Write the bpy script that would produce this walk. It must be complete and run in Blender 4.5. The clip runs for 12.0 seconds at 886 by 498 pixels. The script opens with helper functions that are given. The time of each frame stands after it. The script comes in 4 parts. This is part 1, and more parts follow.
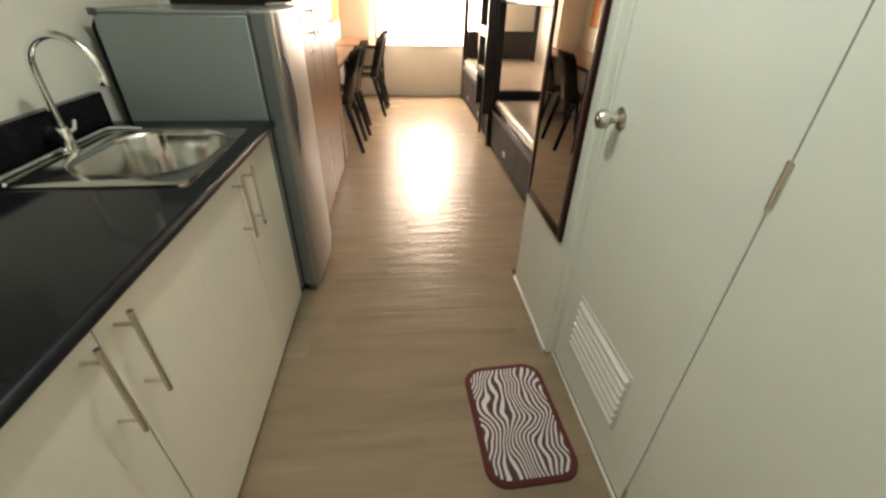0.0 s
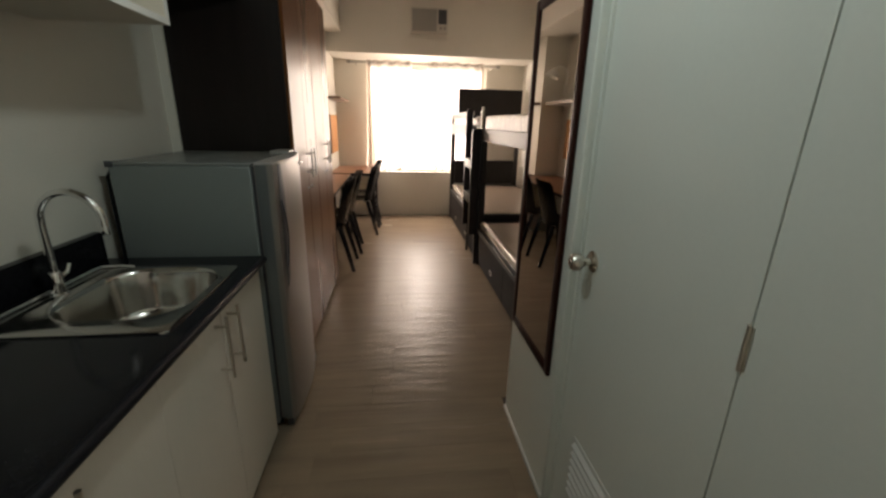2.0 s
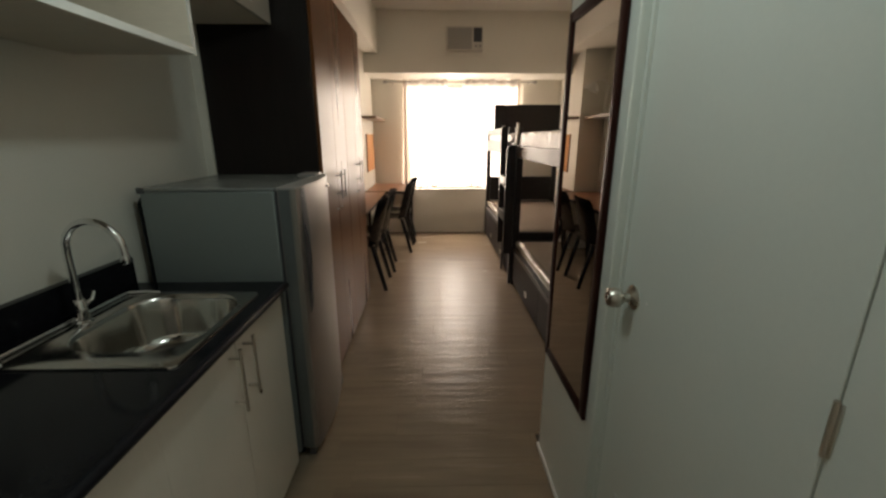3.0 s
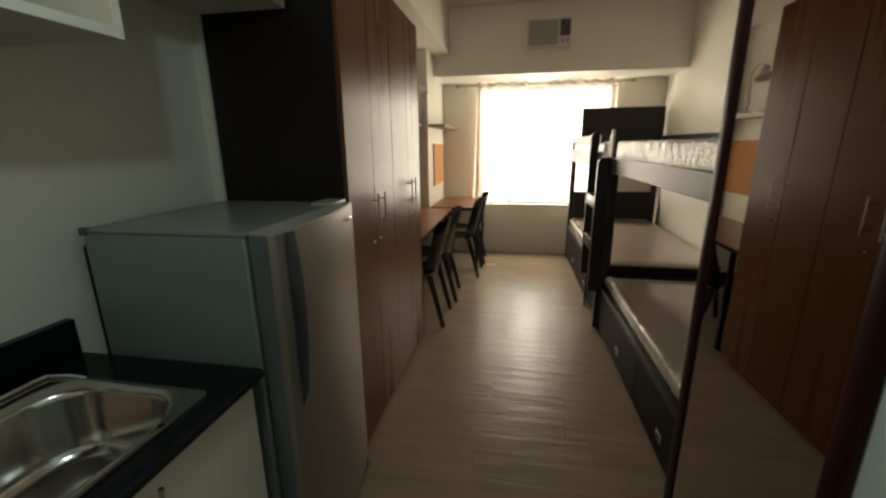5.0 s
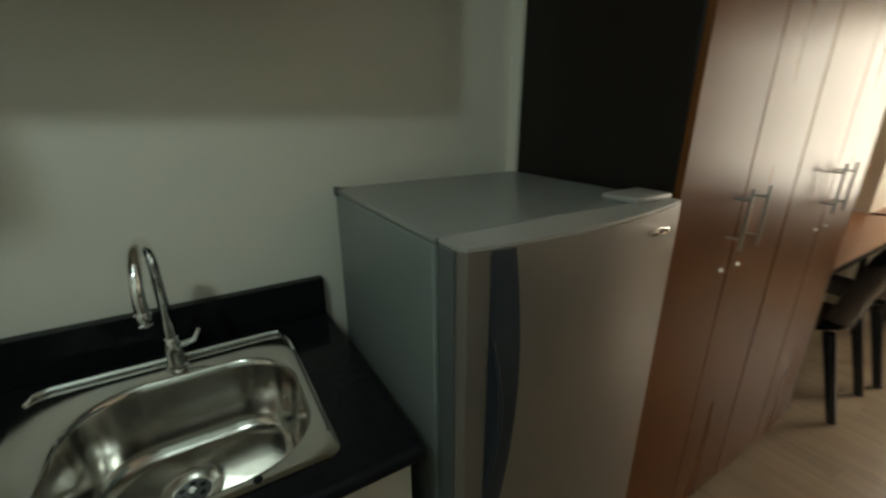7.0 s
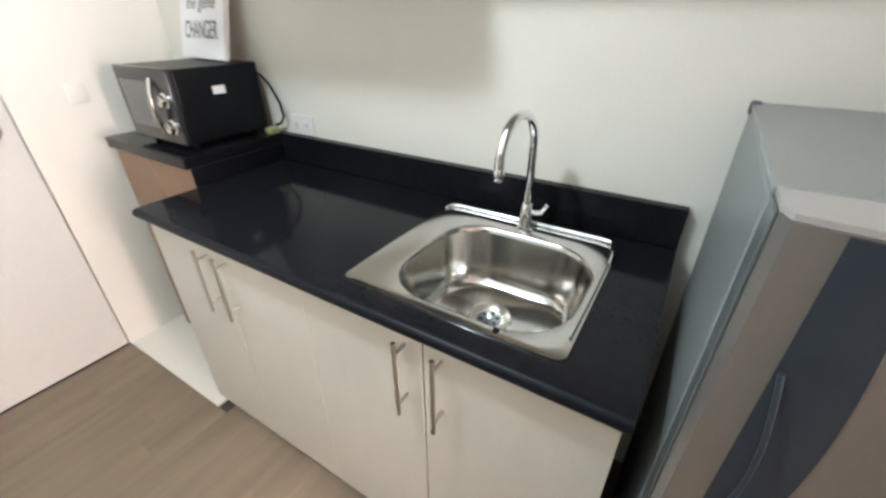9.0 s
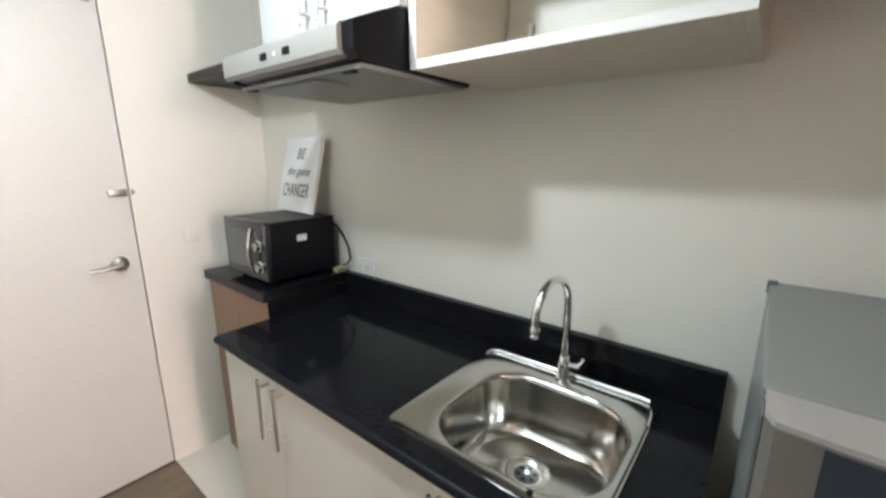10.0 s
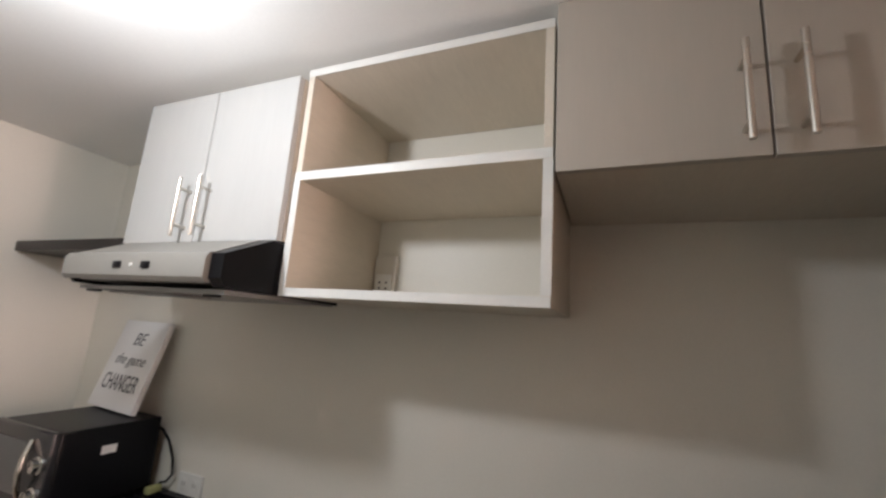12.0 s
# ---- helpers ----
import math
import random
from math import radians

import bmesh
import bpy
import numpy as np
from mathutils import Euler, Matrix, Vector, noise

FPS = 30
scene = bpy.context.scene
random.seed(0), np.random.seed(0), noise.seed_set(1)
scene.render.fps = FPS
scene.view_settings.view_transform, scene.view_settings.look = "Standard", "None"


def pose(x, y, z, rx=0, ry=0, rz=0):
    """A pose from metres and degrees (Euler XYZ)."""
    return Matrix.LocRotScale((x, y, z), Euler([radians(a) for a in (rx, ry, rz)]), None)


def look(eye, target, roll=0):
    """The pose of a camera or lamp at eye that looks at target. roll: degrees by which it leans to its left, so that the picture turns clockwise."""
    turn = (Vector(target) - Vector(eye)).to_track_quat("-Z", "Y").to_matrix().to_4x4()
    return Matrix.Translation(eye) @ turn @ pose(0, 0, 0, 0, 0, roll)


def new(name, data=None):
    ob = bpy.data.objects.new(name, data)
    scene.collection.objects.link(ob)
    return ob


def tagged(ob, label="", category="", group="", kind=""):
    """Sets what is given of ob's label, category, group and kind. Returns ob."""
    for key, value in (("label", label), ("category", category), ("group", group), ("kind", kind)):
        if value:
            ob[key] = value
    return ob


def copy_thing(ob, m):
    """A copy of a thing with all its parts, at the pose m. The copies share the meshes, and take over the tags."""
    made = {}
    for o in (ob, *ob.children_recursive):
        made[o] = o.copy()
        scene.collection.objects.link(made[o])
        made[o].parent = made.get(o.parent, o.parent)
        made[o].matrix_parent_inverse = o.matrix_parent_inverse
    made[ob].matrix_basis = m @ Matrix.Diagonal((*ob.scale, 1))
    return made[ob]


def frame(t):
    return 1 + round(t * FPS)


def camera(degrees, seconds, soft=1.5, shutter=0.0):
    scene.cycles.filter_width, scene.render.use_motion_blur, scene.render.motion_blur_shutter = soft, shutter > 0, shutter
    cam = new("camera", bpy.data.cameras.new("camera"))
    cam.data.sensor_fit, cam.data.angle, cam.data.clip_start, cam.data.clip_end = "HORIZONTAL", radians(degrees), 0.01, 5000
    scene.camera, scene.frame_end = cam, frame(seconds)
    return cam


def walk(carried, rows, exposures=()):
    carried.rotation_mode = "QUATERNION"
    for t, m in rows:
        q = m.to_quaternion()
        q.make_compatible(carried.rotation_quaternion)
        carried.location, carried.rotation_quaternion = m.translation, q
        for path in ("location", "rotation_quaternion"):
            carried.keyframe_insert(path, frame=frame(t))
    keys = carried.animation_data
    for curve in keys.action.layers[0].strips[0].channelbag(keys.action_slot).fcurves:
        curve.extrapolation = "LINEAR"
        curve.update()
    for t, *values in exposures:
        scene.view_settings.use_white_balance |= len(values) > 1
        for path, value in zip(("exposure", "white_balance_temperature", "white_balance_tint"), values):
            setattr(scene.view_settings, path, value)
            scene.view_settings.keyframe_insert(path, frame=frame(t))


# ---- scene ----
cam = camera(95.3, 12.0, soft=2.5, shutter=0.3)
PATH = [
    (0, (1.095, -1.608, 1.295), (1.269, 0.069, 0.22), 1.3),
    (0.5, (1.098, -1.603, 1.316), (1.287, 0.146, 0.364), 1.2),
    (1, (1.101, -1.596, 1.34), (1.326, 0.218, 0.529), 1.8),
    (1.5, (1.11, -1.593, 1.368), (1.349, 0.268, 0.675), 1.6),
    (2, (1.12, -1.587, 1.39), (1.349, 0.308, 0.791), 1.3),
    (2.5, (1.148, -1.558, 1.403), (1.289, 0.359, 0.847), 0.4),
    (3, (1.177, -1.492, 1.41), (1.218, 0.435, 0.877), -0.0),
    (4.8, (1.237, -0.912, 1.424), (0.958, 1.005, 0.927), -0.4),
    (5, (1.248, -0.863, 1.44), (0.91, 1.044, 0.941), -0.6),
    (5.5, (1.235, -0.713, 1.444), (0.734, 1.161, 0.958), -1.9),
    (6, (1.204, -0.545, 1.463), (0.388, 1.228, 1.03), -2.4),
    (6.5, (1.152, -0.42, 1.436), (-0.065, 1.09, 0.946), -2.7),
    (6.7, (1.122, -0.347, 1.423), (-0.291, 0.955, 0.87), -1.8),
    (8.3, (1.004, -0.105, 1.363), (-0.737, -0.298, 0.397), 1.2),
    (8.5, (0.998, -0.103, 1.361), (-0.678, -0.511, 0.348), -0.8),
    (9, (1.059, -0.037, 1.37), (-0.413, -0.949, 0.369), -0.3),
    (9.5, (1.093, 0.01, 1.423), (-0.383, -1.122, 0.689), -0.1),
    (10, (1.12, 0.016, 1.478), (-0.4, -1.205, 1.033), 0.0),
    (10.5, (1.148, 0.041, 1.52), (-0.406, -1.21, 1.372), 0.5),
    (11, (1.146, 0.064, 1.559), (-0.494, -1.078, 1.631), 1.9),
    (11.5, (1.143, 0.064, 1.593), (-0.596, -0.88, 1.885), 3.7),
    (12, (1.145, 0.065, 1.623), (-0.669, -0.686, 2.002), 4.0),
]
EXPOSURES = [(0.0, 0.85, 7050, 20), (0.8, 0.41, 6900, 22), (1.5, -0.37, 6650, 21), (2.0, -0.83, 6550, 22), (2.5, -0.98, 6580, 21), (3.2, -0.98, 6600, 18), (4.8, -1.01, 6480, 9),
             (6.4, -1.12, 6400, 6), (6.7, -0.98, 6400, 5), (8.3, 1.56, 6050, 32), (9.0, 1.52, 6000, 30), (9.5, 1.31, 6000, 30), (10.0, 1.04, 6050, 30), (10.5, 0.66, 6200, 32), (11.0, 0.56, 6350, 35), (11.5, 0.24, 6500, 39), (12.0, 0.11, 6600, 40)]
walk(cam, [(t, look(eye, target, roll)) for t, eye, target, roll in PATH], EXPOSURES)

# ---- world, sun and lamps ----
world = bpy.data.worlds.new("world")
scene.world = world
world.use_nodes = True
wn = world.node_tree.nodes
sky = wn.new("ShaderNodeTexSky")
sky.sky_type = "NISHITA"
sky.sun_disc = False
sky.sun_elevation = radians(50)
sky.sun_rotation = radians(180)
wn["Background"].inputs["Strength"].default_value = 0.12
world.node_tree.links.new(sky.outputs[0], wn["Background"].inputs["Color"])


def lamp(name, kind, m, energy, colour, **settings):
    data = bpy.data.lights.new(name, kind)
    data.energy, data.color = energy, colour
    if kind == "AREA":
        data.shape, data.size, data.size_y = "RECTANGLE", settings["w"], settings["h"]
    else:
        data.shadow_soft_size = settings["r"]
    ob = new(name, data)
    ob.matrix_world = m
    return ob


WINDOW_POWER = 262
BULB_POWER = 14.5
lamp("window_daylight", "AREA", pose(1.59, 4.86, 1.39, -90, 0, 0), WINDOW_POWER, (1.0, 0.895, 0.715), w=1.66, h=1.46)
lamp("ceiling_bulb_light", "POINT", pose(0.98, -0.77, 2.072), BULB_POWER, (0.79, 1.0, 0.925), r=0.035)

# ---- materials ----


def material(name, base, rough=0.5, metal=0.0, vary=0.12, scale=3.0, grain=60.0, bump=0.02, stretch=(1, 1, 1), coat=0.0, spec=0.5, per_object=0.0):
    """Paint, stone, metal or plastic: base colour with stains at a large scale, grain at a small one and fine relief."""
    mt = bpy.data.materials.new(name)
    mt.use_nodes = True
    nt = mt.node_tree
    b = nt.nodes["Principled BSDF"]
    co = nt.nodes.new("ShaderNodeTexCoord")
    mp = nt.nodes.new("ShaderNodeMapping")
    mp.inputs["Scale"].default_value = stretch
    nt.links.new(co.outputs["Object"], mp.inputs["Vector"])
    big = nt.nodes.new("ShaderNodeTexNoise")
    big.inputs["Scale"].default_value, big.inputs["Detail"].default_value = scale, 5
    small = nt.nodes.new("ShaderNodeTexNoise")
    small.inputs["Scale"].default_value, small.inputs["Detail"].default_value = grain, 4
    for n in (big, small):
        nt.links.new(mp.outputs[0], n.inputs["Vector"])
    add = nt.nodes.new("ShaderNodeMath")
    add.operation = "ADD"
    nt.links.new(big.outputs["Fac"], add.inputs[0])
    nt.links.new(small.outputs["Fac"], add.inputs[1])
    last = add
    if per_object:
        info = nt.nodes.new("ShaderNodeObjectInfo")
        mul = nt.nodes.new("ShaderNodeMath")
        mul.operation = "MULTIPLY_ADD"
        mul.inputs[1].default_value = per_object
        nt.links.new(info.outputs["Random"], mul.inputs[0])
        nt.links.new(add.outputs[0], mul.inputs[2])
        off = nt.nodes.new("ShaderNodeVectorMath")
        off.operation = "ADD"
        sc = nt.nodes.new("ShaderNodeMath")
        sc.operation = "MULTIPLY"
        sc.inputs[1].default_value = 37.0
        nt.links.new(info.outputs["Random"], sc.inputs[0])
        nt.links.new(co.outputs["Object"], off.inputs[0])
        nt.links.new(sc.outputs[0], off.inputs[1])
        nt.links.new(off.outputs[0], mp.inputs["Vector"])
        last = mul
    rg = nt.nodes.new("ShaderNodeMapRange")
    rg.inputs["From Min"].default_value, rg.inputs["From Max"].default_value = 0.0, 2.0 + per_object
    rg.inputs["To Min"].default_value, rg.inputs["To Max"].default_value = 1 - vary * 1.65, 1 + vary * 1.65
    nt.links.new(last.outputs[0], rg.inputs["Value"])
    mix = nt.nodes.new("ShaderNodeVectorMath")
    mix.operation = "SCALE"
    mix.inputs[0].default_value = base
    nt.links.new(rg.outputs[0], mix.inputs["Scale"])
    nt.links.new(mix.outputs[0], b.inputs["Base Color"])
    rr = nt.nodes.new("ShaderNodeMapRange")
    rr.inputs["From Min"].default_value, rr.inputs["From Max"].default_value = 0.0, 1.0
    rr.inputs["To Min"].default_value, rr.inputs["To Max"].default_value = rough * 0.85, min(1, rough * 1.15)
    nt.links.new(big.outputs["Fac"], rr.inputs["Value"])
    nt.links.new(rr.outputs[0], b.inputs["Roughness"])
    b.inputs["Metallic"].default_value = metal
    b.inputs["Coat Weight"].default_value = coat
    b.inputs["Specular IOR Level"].default_value = spec
    if bump:
        bp = nt.nodes.new("ShaderNodeBump")
        bp.inputs["Strength"].default_value, bp.inputs["Distance"].default_value = bump * 5, 0.002
        nt.links.new(small.outputs["Fac"], bp.inputs["Height"])
        nt.links.new(bp.outputs[0], b.inputs["Normal"])
    return mt


wall_paint = material("wall_paint", (0.75, 0.715, 0.635), 0.45, vary=0.05, scale=1.6, grain=140, bump=0.03)
ceiling_paint = material("ceiling_paint", (0.84, 0.83, 0.80), 0.7, vary=0.04, scale=1.2, grain=120, bump=0.03)
door_paint = material("door_paint", (0.72, 0.74, 0.68), 0.30, vary=0.03, scale=1.1, grain=90, bump=0.02)
entrance_paint = material("entrance_paint", (0.62, 0.60, 0.555), 0.4, vary=0.06, scale=1.4, grain=90, bump=0.03)
white_trim = material("white_trim", (0.70, 0.69, 0.65), 0.4, vary=0.05)
plank_vinyl = material("plank_vinyl", (0.226, 0.171, 0.119), 0.26, vary=0.26, scale=2.4, grain=5, bump=0.42, stretch=(0.45, 4, 1), per_object=0.1, spec=0.14)
subfloor = material("subfloor", (0.05, 0.04, 0.03), 0.8)
cream_laminate = material("cream_laminate", (0.66, 0.62, 0.545), 0.42, vary=0.035, scale=4, grain=30, bump=0.01, stretch=(6, 6, 0.5))
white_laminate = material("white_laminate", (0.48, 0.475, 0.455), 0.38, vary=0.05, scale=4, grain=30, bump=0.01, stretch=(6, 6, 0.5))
pale_oak = material("pale_oak", (0.66, 0.585, 0.485), 0.5, vary=0.09, scale=4, grain=26, bump=0.02, stretch=(1, 6, 6))
black_granite = material("black_granite", (0.009, 0.0088, 0.0108), 0.10, vary=0.7, scale=60, grain=420, bump=0.0, spec=0.13)
steel = material("steel", (0.56, 0.54, 0.51), 0.12, metal=1.0, vary=0.06, scale=3, grain=120, bump=0.01, stretch=(1, 8, 1))
chrome = material("chrome", (0.82, 0.82, 0.82), 0.07, metal=1.0, vary=0.03, bump=0.0)
brushed_nickel = material("brushed_nickel", (0.62, 0.58, 0.52), 0.28, metal=1.0, vary=0.06, grain=150, bump=0.01)
fridge_side = material("fridge_side", (0.225, 0.248, 0.24), 0.42, metal=0.25, vary=0.06, scale=2, grain=200, bump=0.03)
fridge_cap = material("fridge_cap", (0.32, 0.305, 0.285), 0.38, vary=0.06)
fridge_top = material("fridge_top", (0.215, 0.222, 0.21), 0.26, vary=0.08, scale=3, grain=200, bump=0.02)
granite_edge = material("granite_edge", (0.007, 0.0075, 0.010), 0.4, vary=0.5, scale=60, grain=420, bump=0.0, spec=0.15)
fridge_front = material("fridge_front", (0.265, 0.24, 0.22), 0.34, metal=0.6, vary=0.07, scale=2, grain=160, bump=0.01, stretch=(4, 4, 0.6))
fridge_edge = material("fridge_edge", (0.155, 0.168, 0.168), 0.30, metal=0.4, vary=0.08)
fridge_trim = material("fridge_trim", (0.04, 0.052, 0.068), 0.36, metal=0.4, vary=0.08)
walnut = material("walnut", (0.132, 0.050, 0.016), 0.28, vary=0.07, scale=1.3, grain=22, bump=0.0, stretch=(2.2, 2.2, 0.3), spec=0.10)
desk_walnut = material("desk_walnut", (0.22, 0.10, 0.05), 0.34, vary=0.22, scale=2.2, grain=22, bump=0.03, stretch=(7, 0.5, 7))
espresso = material("espresso", (0.013, 0.009, 0.008), 0.36, vary=0.3, scale=3, grain=24, bump=0.03, stretch=(6, 6, 0.6), spec=0.25)
bed_espresso = material("bed_espresso", (0.019, 0.016, 0.016), 0.36, vary=0.3, scale=3, grain=24, bump=0.03, stretch=(5, 0.6, 5), spec=0.28)
mirror_wood = material("mirror_wood", (0.028, 0.008, 0.006), 0.42, vary=0.3, scale=3, grain=24, bump=0.03, stretch=(6, 6, 0.6), spec=0.08)
bed_drawer = material("bed_drawer", (0.018, 0.015, 0.015), 0.5, vary=0.3, scale=3, grain=24, bump=0.03, stretch=(5, 0.6, 5), spec=0.10)
chair_plastic = material("chair_plastic", (0.013, 0.015, 0.020), 0.20, vary=0.15, grain=120, bump=0.01, coat=0.5)
ac_casing = material("ac_casing", (0.62, 0.585, 0.52), 0.45, vary=0.05)
shelf_brown = material("shelf_brown", (0.20, 0.125, 0.075), 0.4, vary=0.2, scale=3, grain=24, bump=0.02, stretch=(6, 0.5, 6))
black_plastic = material("black_plastic", (0.006, 0.006, 0.007), 0.34, vary=0.15, grain=160, bump=0.02, spec=0.14)
dull_nickel = material("dull_nickel", (0.40, 0.375, 0.34), 0.42, metal=1.0, vary=0.06, grain=150, bump=0.01)
hood_silver = material("hood_silver", (0.25, 0.235, 0.21), 0.45, metal=0.1, vary=0.05, grain=150, bump=0.01)
hood_under = material("hood_under", (0.24, 0.235, 0.225), 0.4, metal=0.2, vary=0.08, grain=150, bump=0.02)
# cream_laminate made darker: the bulb's fall-off to the right is in this colour
taupe_dim_laminate = material("taupe_dim_laminate", (0.45, 0.405, 0.345), 0.42, vary=0.035, scale=4, grain=30, bump=0.01, stretch=(6, 6, 0.5))
glossy_black = material("glossy_black", (0.022, 0.022, 0.024), 0.18, vary=0.1, grain=160, bump=0.0, spec=0.4)
dark_grey_plastic = material("dark_grey_plastic", (0.06, 0.06, 0.065), 0.35, vary=0.1, grain=160, bump=0.02)
white_plastic = material("white_plastic", (0.78, 0.77, 0.73), 0.35, vary=0.04, bump=0.0)
maroon_cloth = material("maroon_cloth", (0.085, 0.012, 0.013), 0.95, vary=0.25, scale=20, grain=500, bump=0.2)
canvas_white = material("canvas_white", (0.80, 0.79, 0.78), 0.8, vary=0.03, grain=500, bump=0.08)
ink = material("ink", (0.09, 0.09, 0.10), 0.7, vary=0.1)
cork = material("cork", (0.50, 0.235, 0.085), 0.85, vary=0.18, scale=20, grain=260, bump=0.2)
matt_cover = material("matt_cover", (0.40, 0.315, 0.245), 0.30, vary=0.12, scale=3, grain=30, bump=0.06, coat=0.35)
brown_laminate = material("brown_laminate", (0.22, 0.115, 0.06), 0.4, vary=0.2, scale=3, grain=24, bump=0.02, stretch=(6, 6, 0.5))
sponge_foam = material("sponge_foam", (0.36, 0.36, 0.15), 0.9, vary=0.2, scale=30, grain=300, bump=0.2)
grey_paint = material("grey_paint", (0.34, 0.32, 0.29), 0.5, vary=0.05, grain=140, bump=0.02)
mesh_dark = material("mesh_dark", (0.10, 0.10, 0.10), 0.3, vary=0.1, grain=400, bump=0.05)
ac_grille = material("ac_grille", (0.38, 0.36, 0.33), 0.5, vary=0.06)
bulb_glass = material("bulb_glass", (0.85, 0.84, 0.8), 0.3, vary=0.02, bump=0.0)
mirror_glass = material("mirror_glass", (0.52, 0.50, 0.475), 0.015, metal=1.0, vary=0.01, bump=0.0)


def wrapped(name, base, size, relief):
    """Mattress under a crumpled clear plastic sheet."""
    mt = material(name, base, 0.25, vary=0.25, scale=12, grain=60, bump=0.0, coat=0.7)
    nt = mt.node_tree
    co = nt.nodes.new("ShaderNodeTexCoord")
    ns = nt.nodes.new("ShaderNodeTexNoise")
    ns.inputs["Scale"].default_value, ns.inputs["Detail"].default_value, ns.inputs["Distortion"].default_value = size, 4, 1.2
    bp = nt.nodes.new("ShaderNodeBump")
    bp.inputs["Strength"].default_value, bp.inputs["Distance"].default_value = 0.9, relief
    nt.links.new(co.outputs["Object"], ns.inputs["Vector"])
    nt.links.new(ns.outputs["Fac"], bp.inputs["Height"])
    nt.links.new(bp.outputs[0], nt.nodes["Principled BSDF"].inputs["Normal"])
    nt.links.new(bp.outputs[0], nt.nodes["Principled BSDF"].inputs["Coat Normal"])
    return mt


matt_plastic = wrapped("matt_plastic", (0.60, 0.55, 0.48), 26, 0.02)
wrap_white = wrapped("wrap_white", (0.60, 0.56, 0.51), 48, 0.010)
wrap_film = material("wrap_film", (0.50, 0.44, 0.37), 0.10, vary=0.15, scale=6, grain=40, bump=0.0, coat=1.0, spec=0.8)


def sheer(name, base, clear):
    """Thin curtain cloth: part of the light passes straight through the weave, part is scattered."""
    mt = bpy.data.materials.new(name)
    mt.use_nodes = True
    nt = mt.node_tree
    nt.nodes.remove(nt.nodes["Principled BSDF"])
    out = nt.nodes["Material Output"]
    tr, tl, df = (nt.nodes.new("ShaderNodeBsdf" + k) for k in ("Transparent", "Translucent", "Diffuse"))
    tl.inputs["Color"].default_value = df.inputs["Color"].default_value = (*base, 1)
    m1, m2 = nt.nodes.new("ShaderNodeMixShader"), nt.nodes.new("ShaderNodeMixShader")
    co, nz = nt.nodes.new("ShaderNodeTexCoord"), nt.nodes.new("ShaderNodeTexNoise")
    mp = nt.nodes.new("ShaderNodeMapping")
    mp.inputs["Scale"].default_value = (40, 1, 1.5)
    nz.inputs["Scale"].default_value = 4
    rg = nt.nodes.new("ShaderNodeMapRange")
    rg.inputs["To Min"].default_value, rg.inputs["To Max"].default_value = clear * 1.15, clear * 0.85
    nt.links.new(co.outputs["Object"], mp.inputs[0])
    nt.links.new(mp.outputs[0], nz.inputs["Vector"])
    nt.links.new(nz.outputs["Fac"], rg.inputs["Value"])
    m1.inputs[0].default_value = 0.45
    nt.links.new(tl.outputs[0], m1.inputs[1])
    nt.links.new(df.outputs[0], m1.inputs[2])
    nt.links.new(rg.outputs[0], m2.inputs[0])
    nt.links.new(m1.outputs[0], m2.inputs[1])
    nt.links.new(tr.outputs[0], m2.inputs[2])
    nt.links.new(m2.outputs[0], out.inputs["Surface"])
    return mt


curtain_cloth = sheer("curtain_cloth", (0.62, 0.585, 0.545), 0.12)
curtain_edge = sheer("curtain_edge", (0.58, 0.50, 0.43), 0.05)
curtain_hem = sheer("curtain_hem", (0.55, 0.51, 0.47), 0.02)


def glass(name):
    mt = bpy.data.materials.new(name)
    mt.use_nodes = True
    b = mt.node_tree.nodes["Principled BSDF"]
    b.inputs["Transmission Weight"].default_value, b.inputs["Roughness"].default_value, b.inputs["IOR"].default_value = 1.0, 0.0, 1.45
    return mt


pane_glass = glass("pane_glass")


